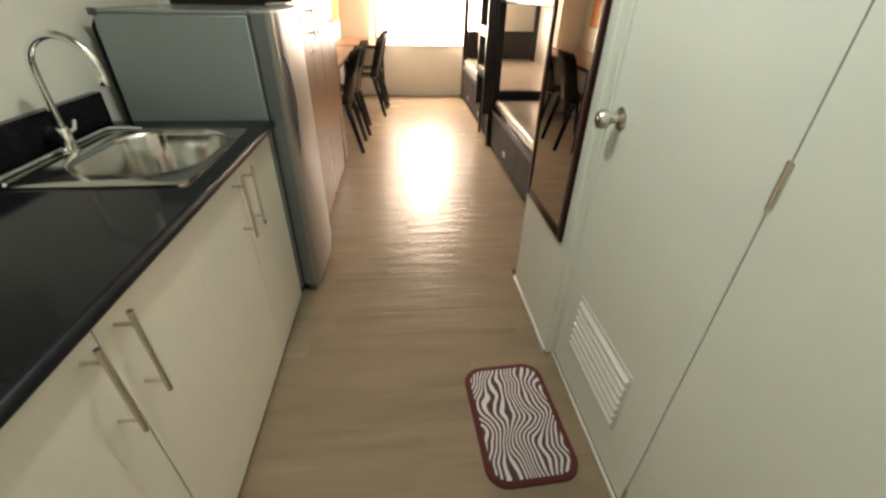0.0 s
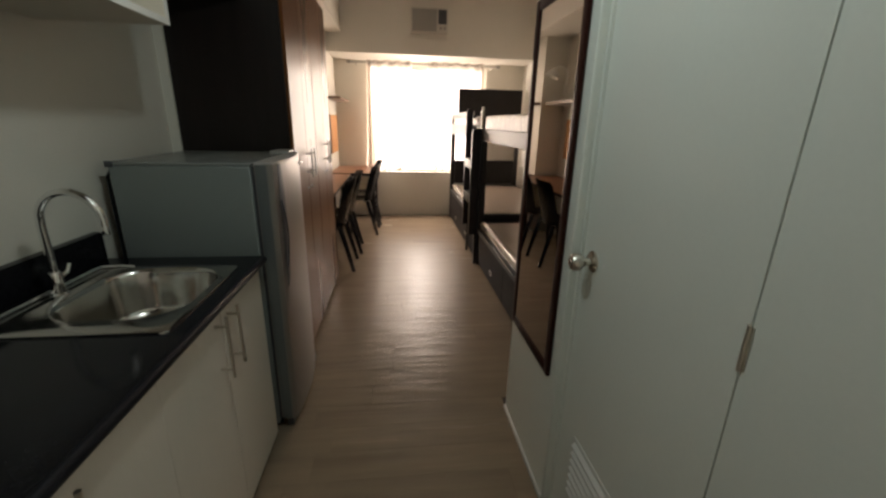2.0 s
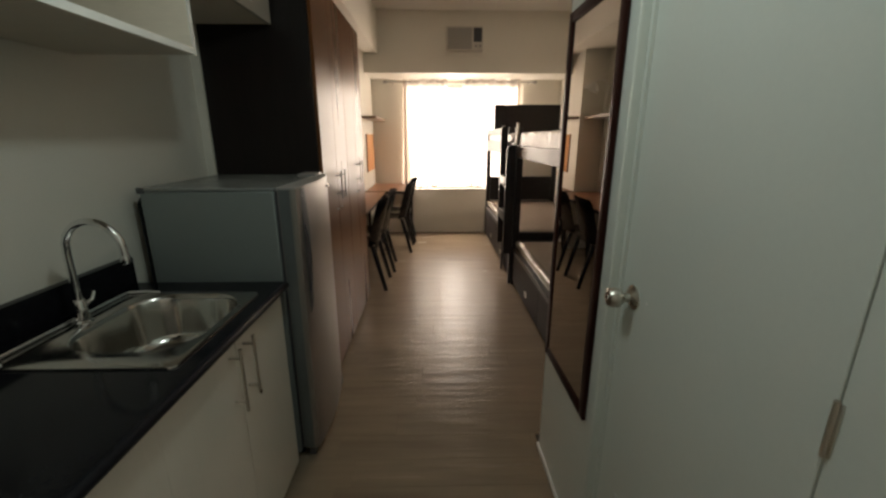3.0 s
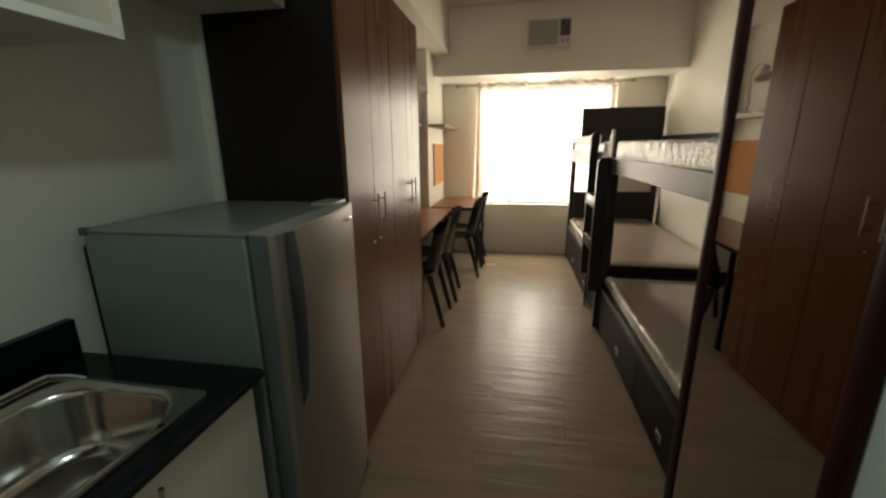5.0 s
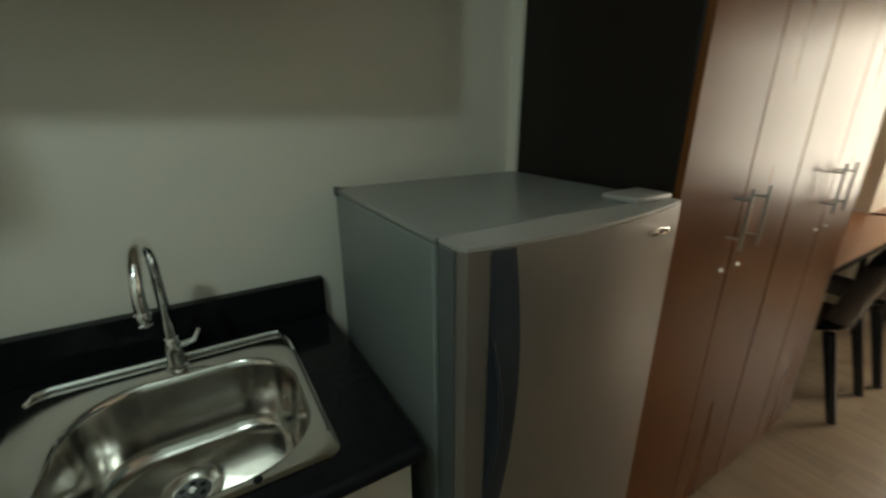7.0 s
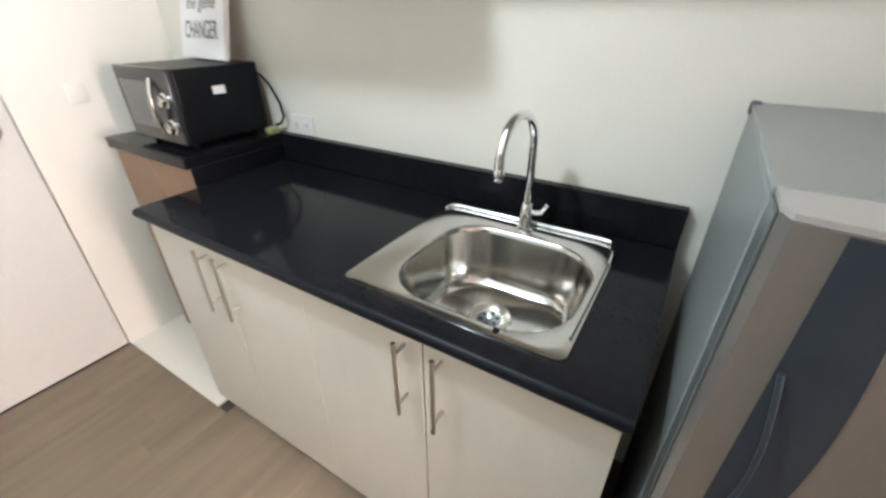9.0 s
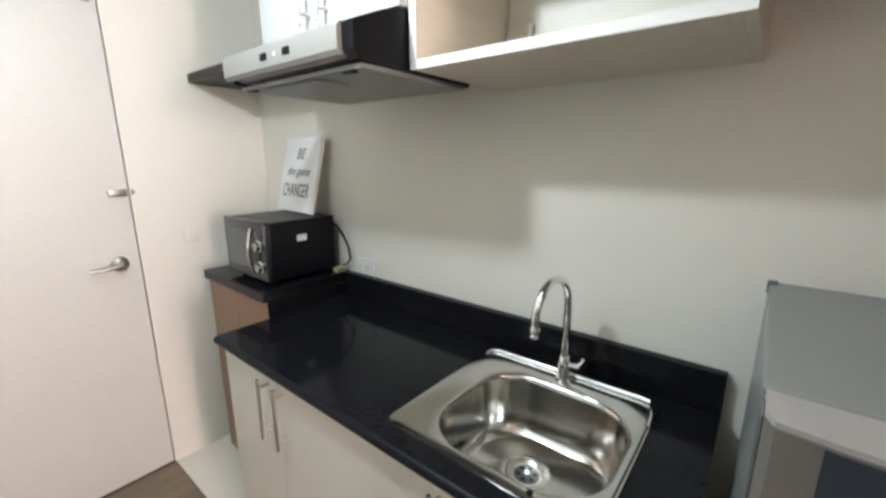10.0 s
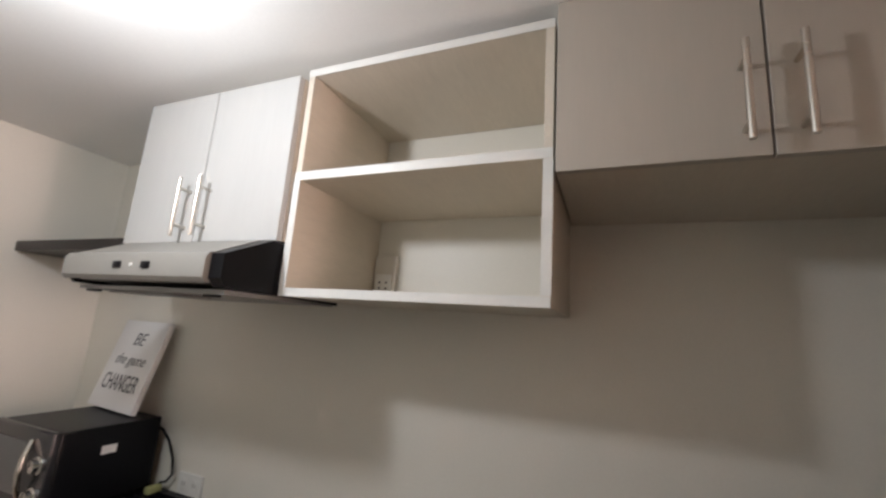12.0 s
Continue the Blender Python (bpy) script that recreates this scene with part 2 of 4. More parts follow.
def zebra(name):
    """Woven mat with wavy dark stripes that fork, on white."""
    mt = material(name, (0.75, 0.70, 0.68), 0.95, vary=0.1, scale=20, grain=600, bump=0.25)
    nt = mt.node_tree
    co, mp = nt.nodes.new("ShaderNodeTexCoord"), nt.nodes.new("ShaderNodeMapping")
    mp.inputs["Scale"].default_value = (1, 0.42, 1)
    mp.inputs["Rotation"].default_value = (0, 0, radians(12))
    wv = nt.nodes.new("ShaderNodeTexWave")
    wv.inputs["Scale"].default_value, wv.inputs["Distortion"].default_value = 18, 5.5
    wv.inputs["Detail"].default_value, wv.inputs["Detail Scale"].default_value = 1.5, 0.55
    nz = nt.nodes.new("ShaderNodeTexNoise")
    nz.inputs["Scale"].default_value, nz.inputs["Detail"].default_value = 6.5, 1
    sub, add = nt.nodes.new("ShaderNodeVectorMath"), nt.nodes.new("ShaderNodeVectorMath")
    sub.operation, add.operation = "MULTIPLY_ADD", "ADD"
    sub.inputs[1].default_value, sub.inputs[2].default_value = (0.16, 0.13, 0), (-0.08, -0.065, 0)
    nt.links.new(co.outputs["Object"], nz.inputs["Vector"])
    nt.links.new(nz.outputs["Color"], sub.inputs[0])
    nt.links.new(co.outputs["Object"], add.inputs[0])
    nt.links.new(sub.outputs[0], add.inputs[1])
    nt.links.new(add.outputs[0], mp.inputs[0])
    nt.links.new(mp.outputs[0], wv.inputs["Vector"])
    rp = nt.nodes.new("ShaderNodeValToRGB")
    rp.color_ramp.elements[0].position, rp.color_ramp.elements[1].position = 0.54, 0.62
    rp.color_ramp.elements[0].color, rp.color_ramp.elements[1].color = (0.060, 0.036, 0.045, 1), (0.66, 0.59, 0.60, 1)
    nt.links.new(wv.outputs["Fac"], rp.inputs[0])
    nt.links.new(rp.outputs[0], nt.nodes["Principled BSDF"].inputs["Base Color"])
    return mt


zebra_cloth = zebra("zebra_cloth")

# ---- mesh helpers ----


def box(bm, x0, y0, z0, x1, y1, z1, bevel=0.0, seg=2):
    vs = bmesh.ops.create_cube(bm, size=1)["verts"]
    for v in vs:
        v.co = Vector((x0 + (v.co.x + 0.5) * (x1 - x0), y0 + (v.co.y + 0.5) * (y1 - y0), z0 + (v.co.z + 0.5) * (z1 - z0)))
    if bevel:
        es = list({e for v in vs for e in v.link_edges})
        bmesh.ops.bevel(bm, geom=es, offset=bevel, segments=seg, affect="EDGES", profile=0.5)
    return bm


def boxed(*b, bevel=0.0, seg=2):
    return box(bmesh.new(), *b, bevel=bevel, seg=seg)


def tube(bm, pts, r, seg=10, r2=None, caps=True):
    """A round bar along a line of points."""
    pts = [Vector(p) for p in pts]
    n, rings, up = len(pts), [], None
    for i, p in enumerate(pts):
        d = (pts[min(i + 1, n - 1)] - pts[max(i - 1, 0)]).normalized()
        if up is None:
            up = Vector((0, 0, 1)) if abs(d.z) < 0.9 else Vector((1, 0, 0))
        side = d.cross(up).normalized()
        up = side.cross(d).normalized()
        rad = r if r2 is None else r + (r2 - r) * i / (n - 1)
        rings.append([bm.verts.new(p + rad * (math.cos(a) * side + math.sin(a) * up)) for a in (2 * math.pi * k / seg for k in range(seg))])
    for a, b in zip(rings, rings[1:]):
        for k in range(seg):
            bm.faces.new((a[k], a[(k + 1) % seg], b[(k + 1) % seg], b[k]))
    if caps:
        bm.faces.new(rings[0][::-1])
        bm.faces.new(rings[-1])
    return bm


def lathe(bm, origin, axis, profile, seg=24):
    """A turned shape: profile of (radius, height along the axis)."""
    q = Vector((0, 0, 1)).rotation_difference(Vector(axis))
    rings = []
    for r, h in profile:
        rings.append([bm.verts.new(Vector(origin) + q @ Vector((r * math.cos(a), r * math.sin(a), h))) for a in (2 * math.pi * k / seg for k in range(seg))])
    for a, b in zip(rings, rings[1:]):
        for k in range(seg):
            bm.faces.new((a[k], a[(k + 1) % seg], b[(k + 1) % seg], b[k]))
    bm.faces.new(rings[0][::-1])
    bm.faces.new(rings[-1])
    return bm


def prism(bm, outline, axis, a0, a1):
    """An outline of (u, v) drawn out along x, y or z."""
    def at(u, v, w):
        return {"x": (w, u, v), "y": (u, w, v), "z": (u, v, w)}[axis]
    lo = [bm.verts.new(at(u, v, a0)) for u, v in outline]
    hi = [bm.verts.new(at(u, v, a1)) for u, v in outline]
    n = len(outline)
    for k in range(n):
        bm.faces.new((lo[k], lo[(k + 1) % n], hi[(k + 1) % n], hi[k]))
    bm.faces.new(lo[::-1])
    bm.faces.new(hi)
    bmesh.ops.recalc_face_normals(bm, faces=bm.faces)
    return bm


def soft_rect(cx, cy, hx, hy, r, n=6):
    pts = []
    for sx, sy, a0 in ((1, 1, 0), (-1, 1, 90), (-1, -1, 180), (1, -1, 270)):
        for k in range(n + 1):
            a = radians(a0 + 90 * k / n)
            pts.append((cx + sx * (hx - r) + r * math.cos(a), cy + sy * (hy - r) + r * math.sin(a)))
    return pts


ORIGIN = {}


def thing(name, at, label, category, group="", kind=""):
    ob = new(name)
    ob.location = at
    ob.empty_display_size = 0.1
    ORIGIN[ob.name] = Vector(at)
    return tagged(ob, label, category, group, kind)


def bm_is_box(me):
    """Few, mostly square-set faces: shaded flat, so that large faces stay plane."""
    return sum(p.area for p in me.polygons if max(abs(c) for c in p.normal) > 0.999) > 0.85 * sum(p.area for p in me.polygons)


def part(name, bm, mt, parent=None, label="", angle=38):
    """Links a bmesh, in the world's coordinates, as one mesh object under a thing or a part."""
    base = ORIGIN.get(parent.name, Vector()) if parent else Vector()
    bmesh.ops.recalc_face_normals(bm, faces=bm.faces)
    if base.length:
        bmesh.ops.translate(bm, verts=bm.verts, vec=-base)
    me = bpy.data.meshes.new(name)
    bm.to_mesh(me)
    bm.free()
    me.update()
    me.materials.append(mt)
    me.polygons.foreach_set("use_smooth", [True] * len(me.polygons))
    me.set_sharp_from_angle(angle=radians(20 if bm_is_box(me) else angle))
    ob = new(name, me)
    if parent:
        ob.parent = parent
        ORIGIN[ob.name] = base
    return tagged(ob, label)


def structure(name, bm, mt, label, category):
    return tagged(part(name, bm, mt), label, category, kind="structure")


# ---- the shell of the place ----
CEIL, LOW, RIGHT, END = 2.90, 2.29, 2.985, 4.62
bm = boxed(-0.12, -2.24, -0.02, 0, 4.80, CEIL)
box(bm, 0, 0.660, 0.0, 0.043, 1.935, 2.17)
structure("wall_left", bm, wall_paint, "cream painted wall behind kitchen, wardrobes and desks", "wall")
structure("wall_column", boxed(0.002, 3.62, 0, 0.30, END - 0.002, CEIL - 0.003), wall_paint, "cream painted column standing out beside the desks", "wall")
bm = boxed(0, -2.24, 0, 0.608, -2.10, LOW + 0.06)
box(bm, 1.452, -2.24, 0, 1.90, -2.10, LOW + 0.06)
box(bm, 0.608, -2.24, 2.112, 1.452, -2.10, LOW + 0.06)
structure("wall_entrance", bm, wall_paint, "cream painted wall around the entrance door", "wall")
structure("wall_corridor", boxed(0.45, -2.40, 0, 1.65, -2.30, LOW), wall_paint, "plain wall behind the closed entrance door", "wall")
bm = boxed(1.665, -0.437, 0, 1.785, 0.100, LOW + 0.06, bevel=0.006)
structure("wall_mirror", bm, door_paint, "cream painted wall end that carries the mirror", "wall")
bm = boxed(1.70, -2.10, 0, 1.785, -1.055, LOW + 0.06)
box(bm, 1.70, -1.055, 2.09, 1.785, -0.437, LOW + 0.06)
structure("wall_bathroom", bm, door_paint, "pale painted bathroom wall around the door", "wall")
structure("wall_bathroom_inside", boxed(1.86, -2.10, 0, 1.90, 0.0, CEIL), wall_paint, "plain wall closing the bathroom behind its door", "wall")
structure("wall_bathroom_end", boxed(1.785, 0.0, 0, RIGHT, 0.100, CEIL), wall_paint, "cream painted end wall of the bathroom", "wall")
structure("wall_right", boxed(RIGHT, 0.0, 0, RIGHT + 0.12, 4.80, CEIL), wall_paint, "cream painted wall along the bunk beds", "wall")
bm = boxed(0, END, 0, RIGHT, 4.80, 0.645)
box(bm, 0, END, 0.645, 0.74, 4.80, CEIL)
box(bm, 2.44, END, 0.645, RIGHT, 4.80, CEIL)
box(bm, 0.74, END, 2.135, 2.44, 4.80, CEIL)
structure("wall_window", bm, wall_paint, "cream painted wall under and beside the window", "wall")
structure("beam_cross", boxed(0.302, 4.0, 2.19, RIGHT - 0.002, END - 0.002, CEIL - 0.003), wall_paint, "cream painted deep beam over the window", "beam")
structure("beam_left", boxed(0.002, 0.70, 2.41, 0.48, 3.998, CEIL - 0.003), wall_paint, "cream painted beam above the wardrobes", "beam")
structure("ceiling", boxed(0, 0.0, CEIL, RIGHT, 4.80, CEIL + 0.1), ceiling_paint, "white painted ceiling over the sleeping area", "ceiling")
bm = boxed(0, -2.10, LOW, 1.70, 0.70, LOW + 0.06)
box(bm, 0.0, 0.66, LOW + 0.06, 1.665, 0.70, CEIL)
box(bm, 1.625, 0.100, LOW + 0.06, 1.665, 0.66, CEIL)
structure("ceiling_kitchen", bm, ceiling_paint, "lower white painted ceiling over the kitchen", "ceiling")
floor = structure("floor", boxed(-0.12, -2.24, -0.08, RIGHT + 0.12, 4.80, -0.008), subfloor, "brown wood-look vinyl plank floor with long planks", "floor")

structure("floor_alcove", boxed(0.001, -2.10, -0.0078, 0.604, -1.4, 0.003), wall_paint, "cream tiled strip of floor beside the entrance", "floor")

# trims along the bathroom wall
structure("baseboard_mirror_wall", boxed(1.655, -0.433, 0.001, 1.664, 0.100, 0.022, bevel=0.003), white_trim, "thin white strip at the foot of the wall", "trim")
structure("trim_threshold", boxed(1.689, -1.06, 0.001, 1.699, -0.442, 0.012, bevel=0.003), white_trim, "thin white threshold strip under the bathroom door", "trim")

# window: frame, panes, sill
win = thing("window_1", (1.59, 4.70, 0.645), "wide white-framed window behind thin bright curtains", "window", kind="structure")
bm = boxed(0.742, 4.68, 0.647, 0.80, 4.74, 2.133, bevel=0.004)
box(bm, 2.38, 4.68, 0.647, 2.438, 4.74, 2.133, bevel=0.004)
box(bm, 0.80, 4.68, 0.647, 2.38, 4.74, 0.70, bevel=0.004)
box(bm, 0.80, 4.68, 2.08, 2.38, 4.74, 2.133, bevel=0.004)
box(bm, 1.720, 4.685, 0.70, 1.765, 4.735, 2.08, bevel=0.004)
part("window_frame", bm, white_trim, win)
for x0, x1 in ((0.80, 1.720), (1.765, 2.38)):
    pane = part("pane", boxed(x0, 4.706, 0.70, x1, 4.712, 2.08), pane_glass, win)
    pane.visible_shadow = False
part("window_sill", boxed(0.742, 4.60, 0.647, 2.438, 4.679, 0.665, bevel=0.004), white_trim, win, "narrow pale sill")

# ---- kitchen ----


def bar_handle(parent, x, y, z0, z1, out=0.036, r=0.0055, mt=brushed_nickel):
    """A round bar pull on two posts, on a front that faces +x."""
    bm = tube(bmesh.new(), [(x + out, y, z0), (x + out, y, z1)], r, 10)
    for z in (z0 + 0.03, z1 - 0.03):
        tube(bm, [(x - 0.001, y, z), (x + out, y, z)], r * 0.8, 8)
    return part("handle", bm, mt, parent, "brushed metal bar handle")


def base_cabinet(y0, y1, ym):
    c = thing("base_cabinet", (0.28, (y0 + y1) / 2, 0), "cream laminate kitchen base cabinet with two closed doors", "cabinet", "kitchen base cabinets")
    for a in (y0 + 0.001, y1 - 0.019):
        part("side_panel", boxed(0.022, a, 0.05, 0.556, a + 0.018, 0.838), brown_laminate, c)
    part("floor_panel", boxed(0.022, y0 + 0.02, 0.05, 0.556, y1 - 0.02, 0.068), cream_laminate, c)
    part("front_rail", boxed(0.538, y0 + 0.02, 0.76, 0.556, y1 - 0.02, 0.838), cream_laminate, c)
    part("plinth", boxed(0.05, y0 + 0.001, 0.0, 0.55, y1 - 0.001, 0.05), espresso, c, "dark plinth strip")
    for a, b, hy in ((y0, ym, ym - 0.045), (ym, y1, ym + 0.045)):
        ga, gb = (0.0002, 0.0018) if a == y0 else (0.0018, 0.0002)
        d = part("door", boxed(0.557, a + ga, 0.035, 0.575, b - gb, 0.836, bevel=0.0008), cream_laminate, c)
        bar_handle(d, 0.575, hy, 0.612, 0.818)


base_cabinet(-1.416, -0.7405, -1.074)
base_cabinet(-0.740, -0.012, -0.386)

top = thing("countertop", (0.3, -0.715, 0.84), "polished black granite worktop with a low upstand", "countertop")
bm = bmesh.new()
loops = []
for z in (0.840, 0.870):
    for x0, y0, x1, y1 in ((0.022, -1.418, 0.594, 0.0), (0.12, -0.60, 0.53, -0.14)):
        loops.append([bm.verts.new((x, y, z)) for x, y in ((x0, y0), (x1, y0), (x1, y1), (x0, y1))])
for a, b in ((0, 1), (2, 3), (0, 2), (1, 3)):
    for k in range(4):
        bm.faces.new((loops[a][k], loops[a][(k + 1) % 4], loops[b][(k + 1) % 4], loops[b][k]))
part("slab", bm, black_granite, top)
part("edge", tube(bmesh.new(), [(0.594, -1.417, 0.855), (0.594, -0.001, 0.855)], 0.0152, 12), granite_edge, top, "rounded polished front edge")
part("upstand", boxed(0.002, -1.418, 0.871, 0.032, 0, 0.974, bevel=0.002), black_granite, top)


def sink():
    s = thing("kitchen_sink", (0.30, -0.375, 0.70), "stainless steel single bowl sink set in the black worktop", "sink")
    bm = bmesh.new()
    N = 12
    cx, cy = 0.345, -0.341
    rings = []
    for ox, oy, hx, hy, r, z in ((0.318, -0.369, 0.231, 0.249, 0.022, 0.8705), (0.318, -0.369, 0.230, 0.248, 0.022, 0.8755), (0.318, -0.369, 0.222, 0.240, 0.03, 0.8775),
                                 (cx, cy, 0.182, 0.202, 0.125, 0.8765), (cx, cy, 0.177, 0.197, 0.125, 0.8725), (cx, cy, 0.173, 0.193, 0.12, 0.860),
                                 (cx, cy, 0.160, 0.180, 0.11, 0.742), (cx, cy, 0.152, 0.172, 0.105, 0.720), (cx, cy, 0.134, 0.154, 0.10, 0.709),
                                 (0.308, -0.364, 0.062, 0.062, 0.0619, 0.702), (0.308, -0.364, 0.054, 0.054, 0.0539, 0.699)):
        rings.append([bm.verts.new((px, py, z)) for px, py in soft_rect(ox, oy, hx, hy, r, N)])
    m = len(rings[0])
    for a, b in zip(rings, rings[1:]):
        for k in range(m):
            bm.faces.new((a[k], a[(k + 1) % m], b[(k + 1) % m], b[k]))
    part("basin", bm, steel, s, angle=50)
    bm = tube(bmesh.new(), [(0.125, -0.606, 0.877), (0.104, -0.598, 0.881), (0.096, -0.575, 0.883), (0.094, -0.17, 0.883), (0.100, -0.140, 0.883), (0.16, -0.127, 0.881), (0.20, -0.126, 0.877)], 0.0055, 10)
    part("rim_fold", bm, chrome, s, "bright raised edge of the deck")
    bm = lathe(bmesh.new(), (0.308, -0.364, 0.689), (0, 0, 1), [(0.055, 0), (0.055, 0.011), (0.050, 0.0125), (0.041, 0.009), (0.036, 0.004), (0.0, 0.004)][:5], 28)
    d = part("drain", bm, brushed_nickel, s, "round chrome drain strainer")
    bm = lathe(bmesh.new(), (0.308, -0.364, 0.693), (0, 0, 1), [(0.008, 0), (0.008, 0.006), (0.005, 0.009)], 14)
    part("strainer_knob", bm, chrome, d)
    part("strainer_cup", lathe(bmesh.new(), (0.308, -0.364, 0.6931), (0, 0, 1), [(0.033, 0), (0.033, 0.0006), (0.03, 0.001)], 24), dark_grey_plastic, d, "dark perforated strainer cup")
    for k in range(6):
        a = k * math.pi / 3
        part("strainer_boss", lathe(bmesh.new(), (0.308 + 0.021 * math.cos(a), -0.364 + 0.021 * math.sin(a), 0.6925), (0, 0, 1), [(0.006, 0.0012), (0.006, 0.0022)], 10), black_plastic, d)
    # no groove is cut: a dark bar on the deck draws its shade
    groove = [(0.535 - 0.05, -0.131, 0.8772), (0.49, -0.128, 0.8776), (0.30, -0.126, 0.8776), (0.19, -0.127, 0.8772)]
    part("deck_groove_shade", tube(bmesh.new(), groove, 0.0022, 8), dark_grey_plastic, s, "dark line for the shade in a pressed groove")
    part("tap_hole", lathe(bmesh.new(), (0.536, -0.250, 0.8765), (0, 0, 1), [(0.007, 0), (0.007, 0.0015), (0.004, 0.002)], 12), black_plastic, s)


sink()


def tap():
    f = thing("kitchen_tap", (0.123, -0.358, 0.877), "tall chrome gooseneck kitchen tap with a small lever", "tap")
    bx, by = 0.123, -0.358
    part("base", lathe(bmesh.new(), (bx, by, 0.876), (0, 0, 1), [(0.024, 0), (0.024, 0.004), (0.019, 0.008), (0.017, 0.03), (0.017, 0.062), (0.013, 0.07)], 20), chrome, f)
    pts = [(bx, by, 0.94), (bx, by, 1.0), (bx, by, 1.085)]
    ux, uy = 0.998, -0.07
    for k in range(1, 13):
        a = math.pi * k / 12 * 0.98
        d = 0.086 * (1 - math.cos(a))
        pts.append((bx + ux * d, by + uy * d, 1.098 + 0.086 * math.sin(a)))
    ex, ey, ez = pts[-1]
    pts.append((ex, ey, ez - 0.02))
    part("spout", tube(bmesh.new(), pts, 0.0105, 14), chrome, f)
    part("nozzle", lathe(bmesh.new(), (ex, ey, ez - 0.042), (0, 0, 1), [(0.011, 0), (0.0125, 0.003), (0.0125, 0.022), (0.0105, 0.026)], 16), chrome, f)
    part("lever", tube(bmesh.new(), [(bx, by + 0.014, 0.925), (bx + 0.004, by + 0.04, 0.932), (bx + 0.006, by + 0.052, 0.955)], 0.0075, 10, 0.005), chrome, f)


tap()


def fridge():
    f = thing("refrigerator", (0.35, 0.34, 0), "silver grey one-door refrigerator beside the worktop", "refrigerator")
    y0, y1 = 0.042, 0.632
    part("body", boxed(0.072, y0, 0.03, 0.570, y1, 1.214, bevel=0.006), fridge_side, f)
    part("top", boxed(0.066, y0 - 0.001, 1.2145, 0.574, y1 + 0.001, 1.226, bevel=0.004), fridge_top, f, "warm grey flat top")
    part("gasket", boxed(0.5705, y0 + 0.010, 0.06, 0.5835, y1 - 0.010, 1.212), dark_grey_plastic, f)
    out = [(0.584, y0 + 0.002), (0.634, y0 + 0.002), (0.650, y0 + 0.010)]
    for k in range(1, 12):
        u = k / 11
        out.append((0.652 + 0.026 * math.sin(math.pi * u) - 0.030 * u, y0 + 0.012 + u * (y1 - y0 - 0.018)))
    out += [(0.612, y1 - 0.001), (0.584, y1 - 0.001)]
    door = part("door", prism(bmesh.new(), out, "z", 0.055, 1.220), fridge_front, f, "brushed silver bowed door", angle=25)
    part("edge_strip", boxed(0.588, y0 - 0.0015, 0.06, 0.630, y0 + 0.0018, 1.219, bevel=0.001), fridge_edge, door, "blue grey door edge")
    part("top_cap", prism(bmesh.new(), [(u - 0.002, v) for u, v in out], "z", 1.2205, 1.227), fridge_cap, door, "pale grey door top")
    def front_x(y):
        u = (y - y0 - 0.012) / (y1 - y0 - 0.018)
        return 0.652 + 0.026 * math.sin(math.pi * u) - 0.030 * u
    bm = bmesh.new()
    left, right, lip = [], [], []
    for k in range(25):
        u = k / 24
        z = 0.700 + 0.519 * u
        ya = y0 + 0.046
        end = min(1.0, math.sqrt(u / 0.05)) if u < 0.05 else 1.0
        yb = ya + (0.030 + 0.012 * u + 0.026 * math.sin(math.pi * u) ** 0.9) * end + 0.001
        left.append(bm.verts.new((front_x(ya) + 0.0012, ya, z)))
        mid = (ya + yb) / 2
        lip.append(bm.verts.new((front_x(mid) + 0.0030, mid, z)))
        right.append(bm.verts.new((front_x(yb) + 0.0012, yb, z)))
    for a, b in ((left, lip), (lip, right)):
        for k in range(24):
            bm.faces.new((a[k], a[k + 1], b[k + 1], b[k]))
    scoop = part("handle_scoop", bm, fridge_trim, door, "half-moon blue grey handle recess", angle=70)
    grip = [(front_x(y0 + 0.05) + 0.006 + 0.010 * math.sin(math.pi * k / 12), y0 + 0.050 + 0.016 * math.sin(math.pi * k / 12), 0.79 + 0.285 * k / 12) for k in range(13)]
    part("grip", tube(bmesh.new(), grip, 0.003, 10), fridge_trim, scoop, "slim dark curved grip")
    part("badge", boxed(0.648, 0.475, 1.178, 0.658, 0.535, 1.190, bevel=0.002), chrome, door)
    part("hinge_cover", boxed(0.515, 0.50, 1.2265, 0.600, 0.625, 1.240, bevel=0.004), fridge_cap, f, "pale hinge cover")
    part("coil", tube(bmesh.new(), [(0.058, y0 + 0.012, 0.30), (0.058, y0 + 0.012, 1.17), (0.058, y0 + 0.03, 1.187), (0.058, y1 - 0.03, 1.187)], 0.006, 8), black_plastic, f)
    for yy in (y0 + 0.05, y1 - 0.05):
        for xx in (0.12, 0.55):
            part("foot", lathe(bmesh.new(), (xx, yy, 0), (0, 0, 1), [(0.02, 0), (0.02, 0.02), (0.012, 0.032)], 12), black_plastic, f)
    part("corner_cap", boxed(0.064, y0 - 0.003, 1.206, 0.092, y0 + 0.014, 1.2285, bevel=0.002), dark_grey_plastic, f, "small dark corner cap")
    part("kick_grille", boxed(0.60, y0 + 0.01, 0.012, 0.63, y1 - 0.01, 0.052, bevel=0.003), dark_grey_plastic, f)


fridge()


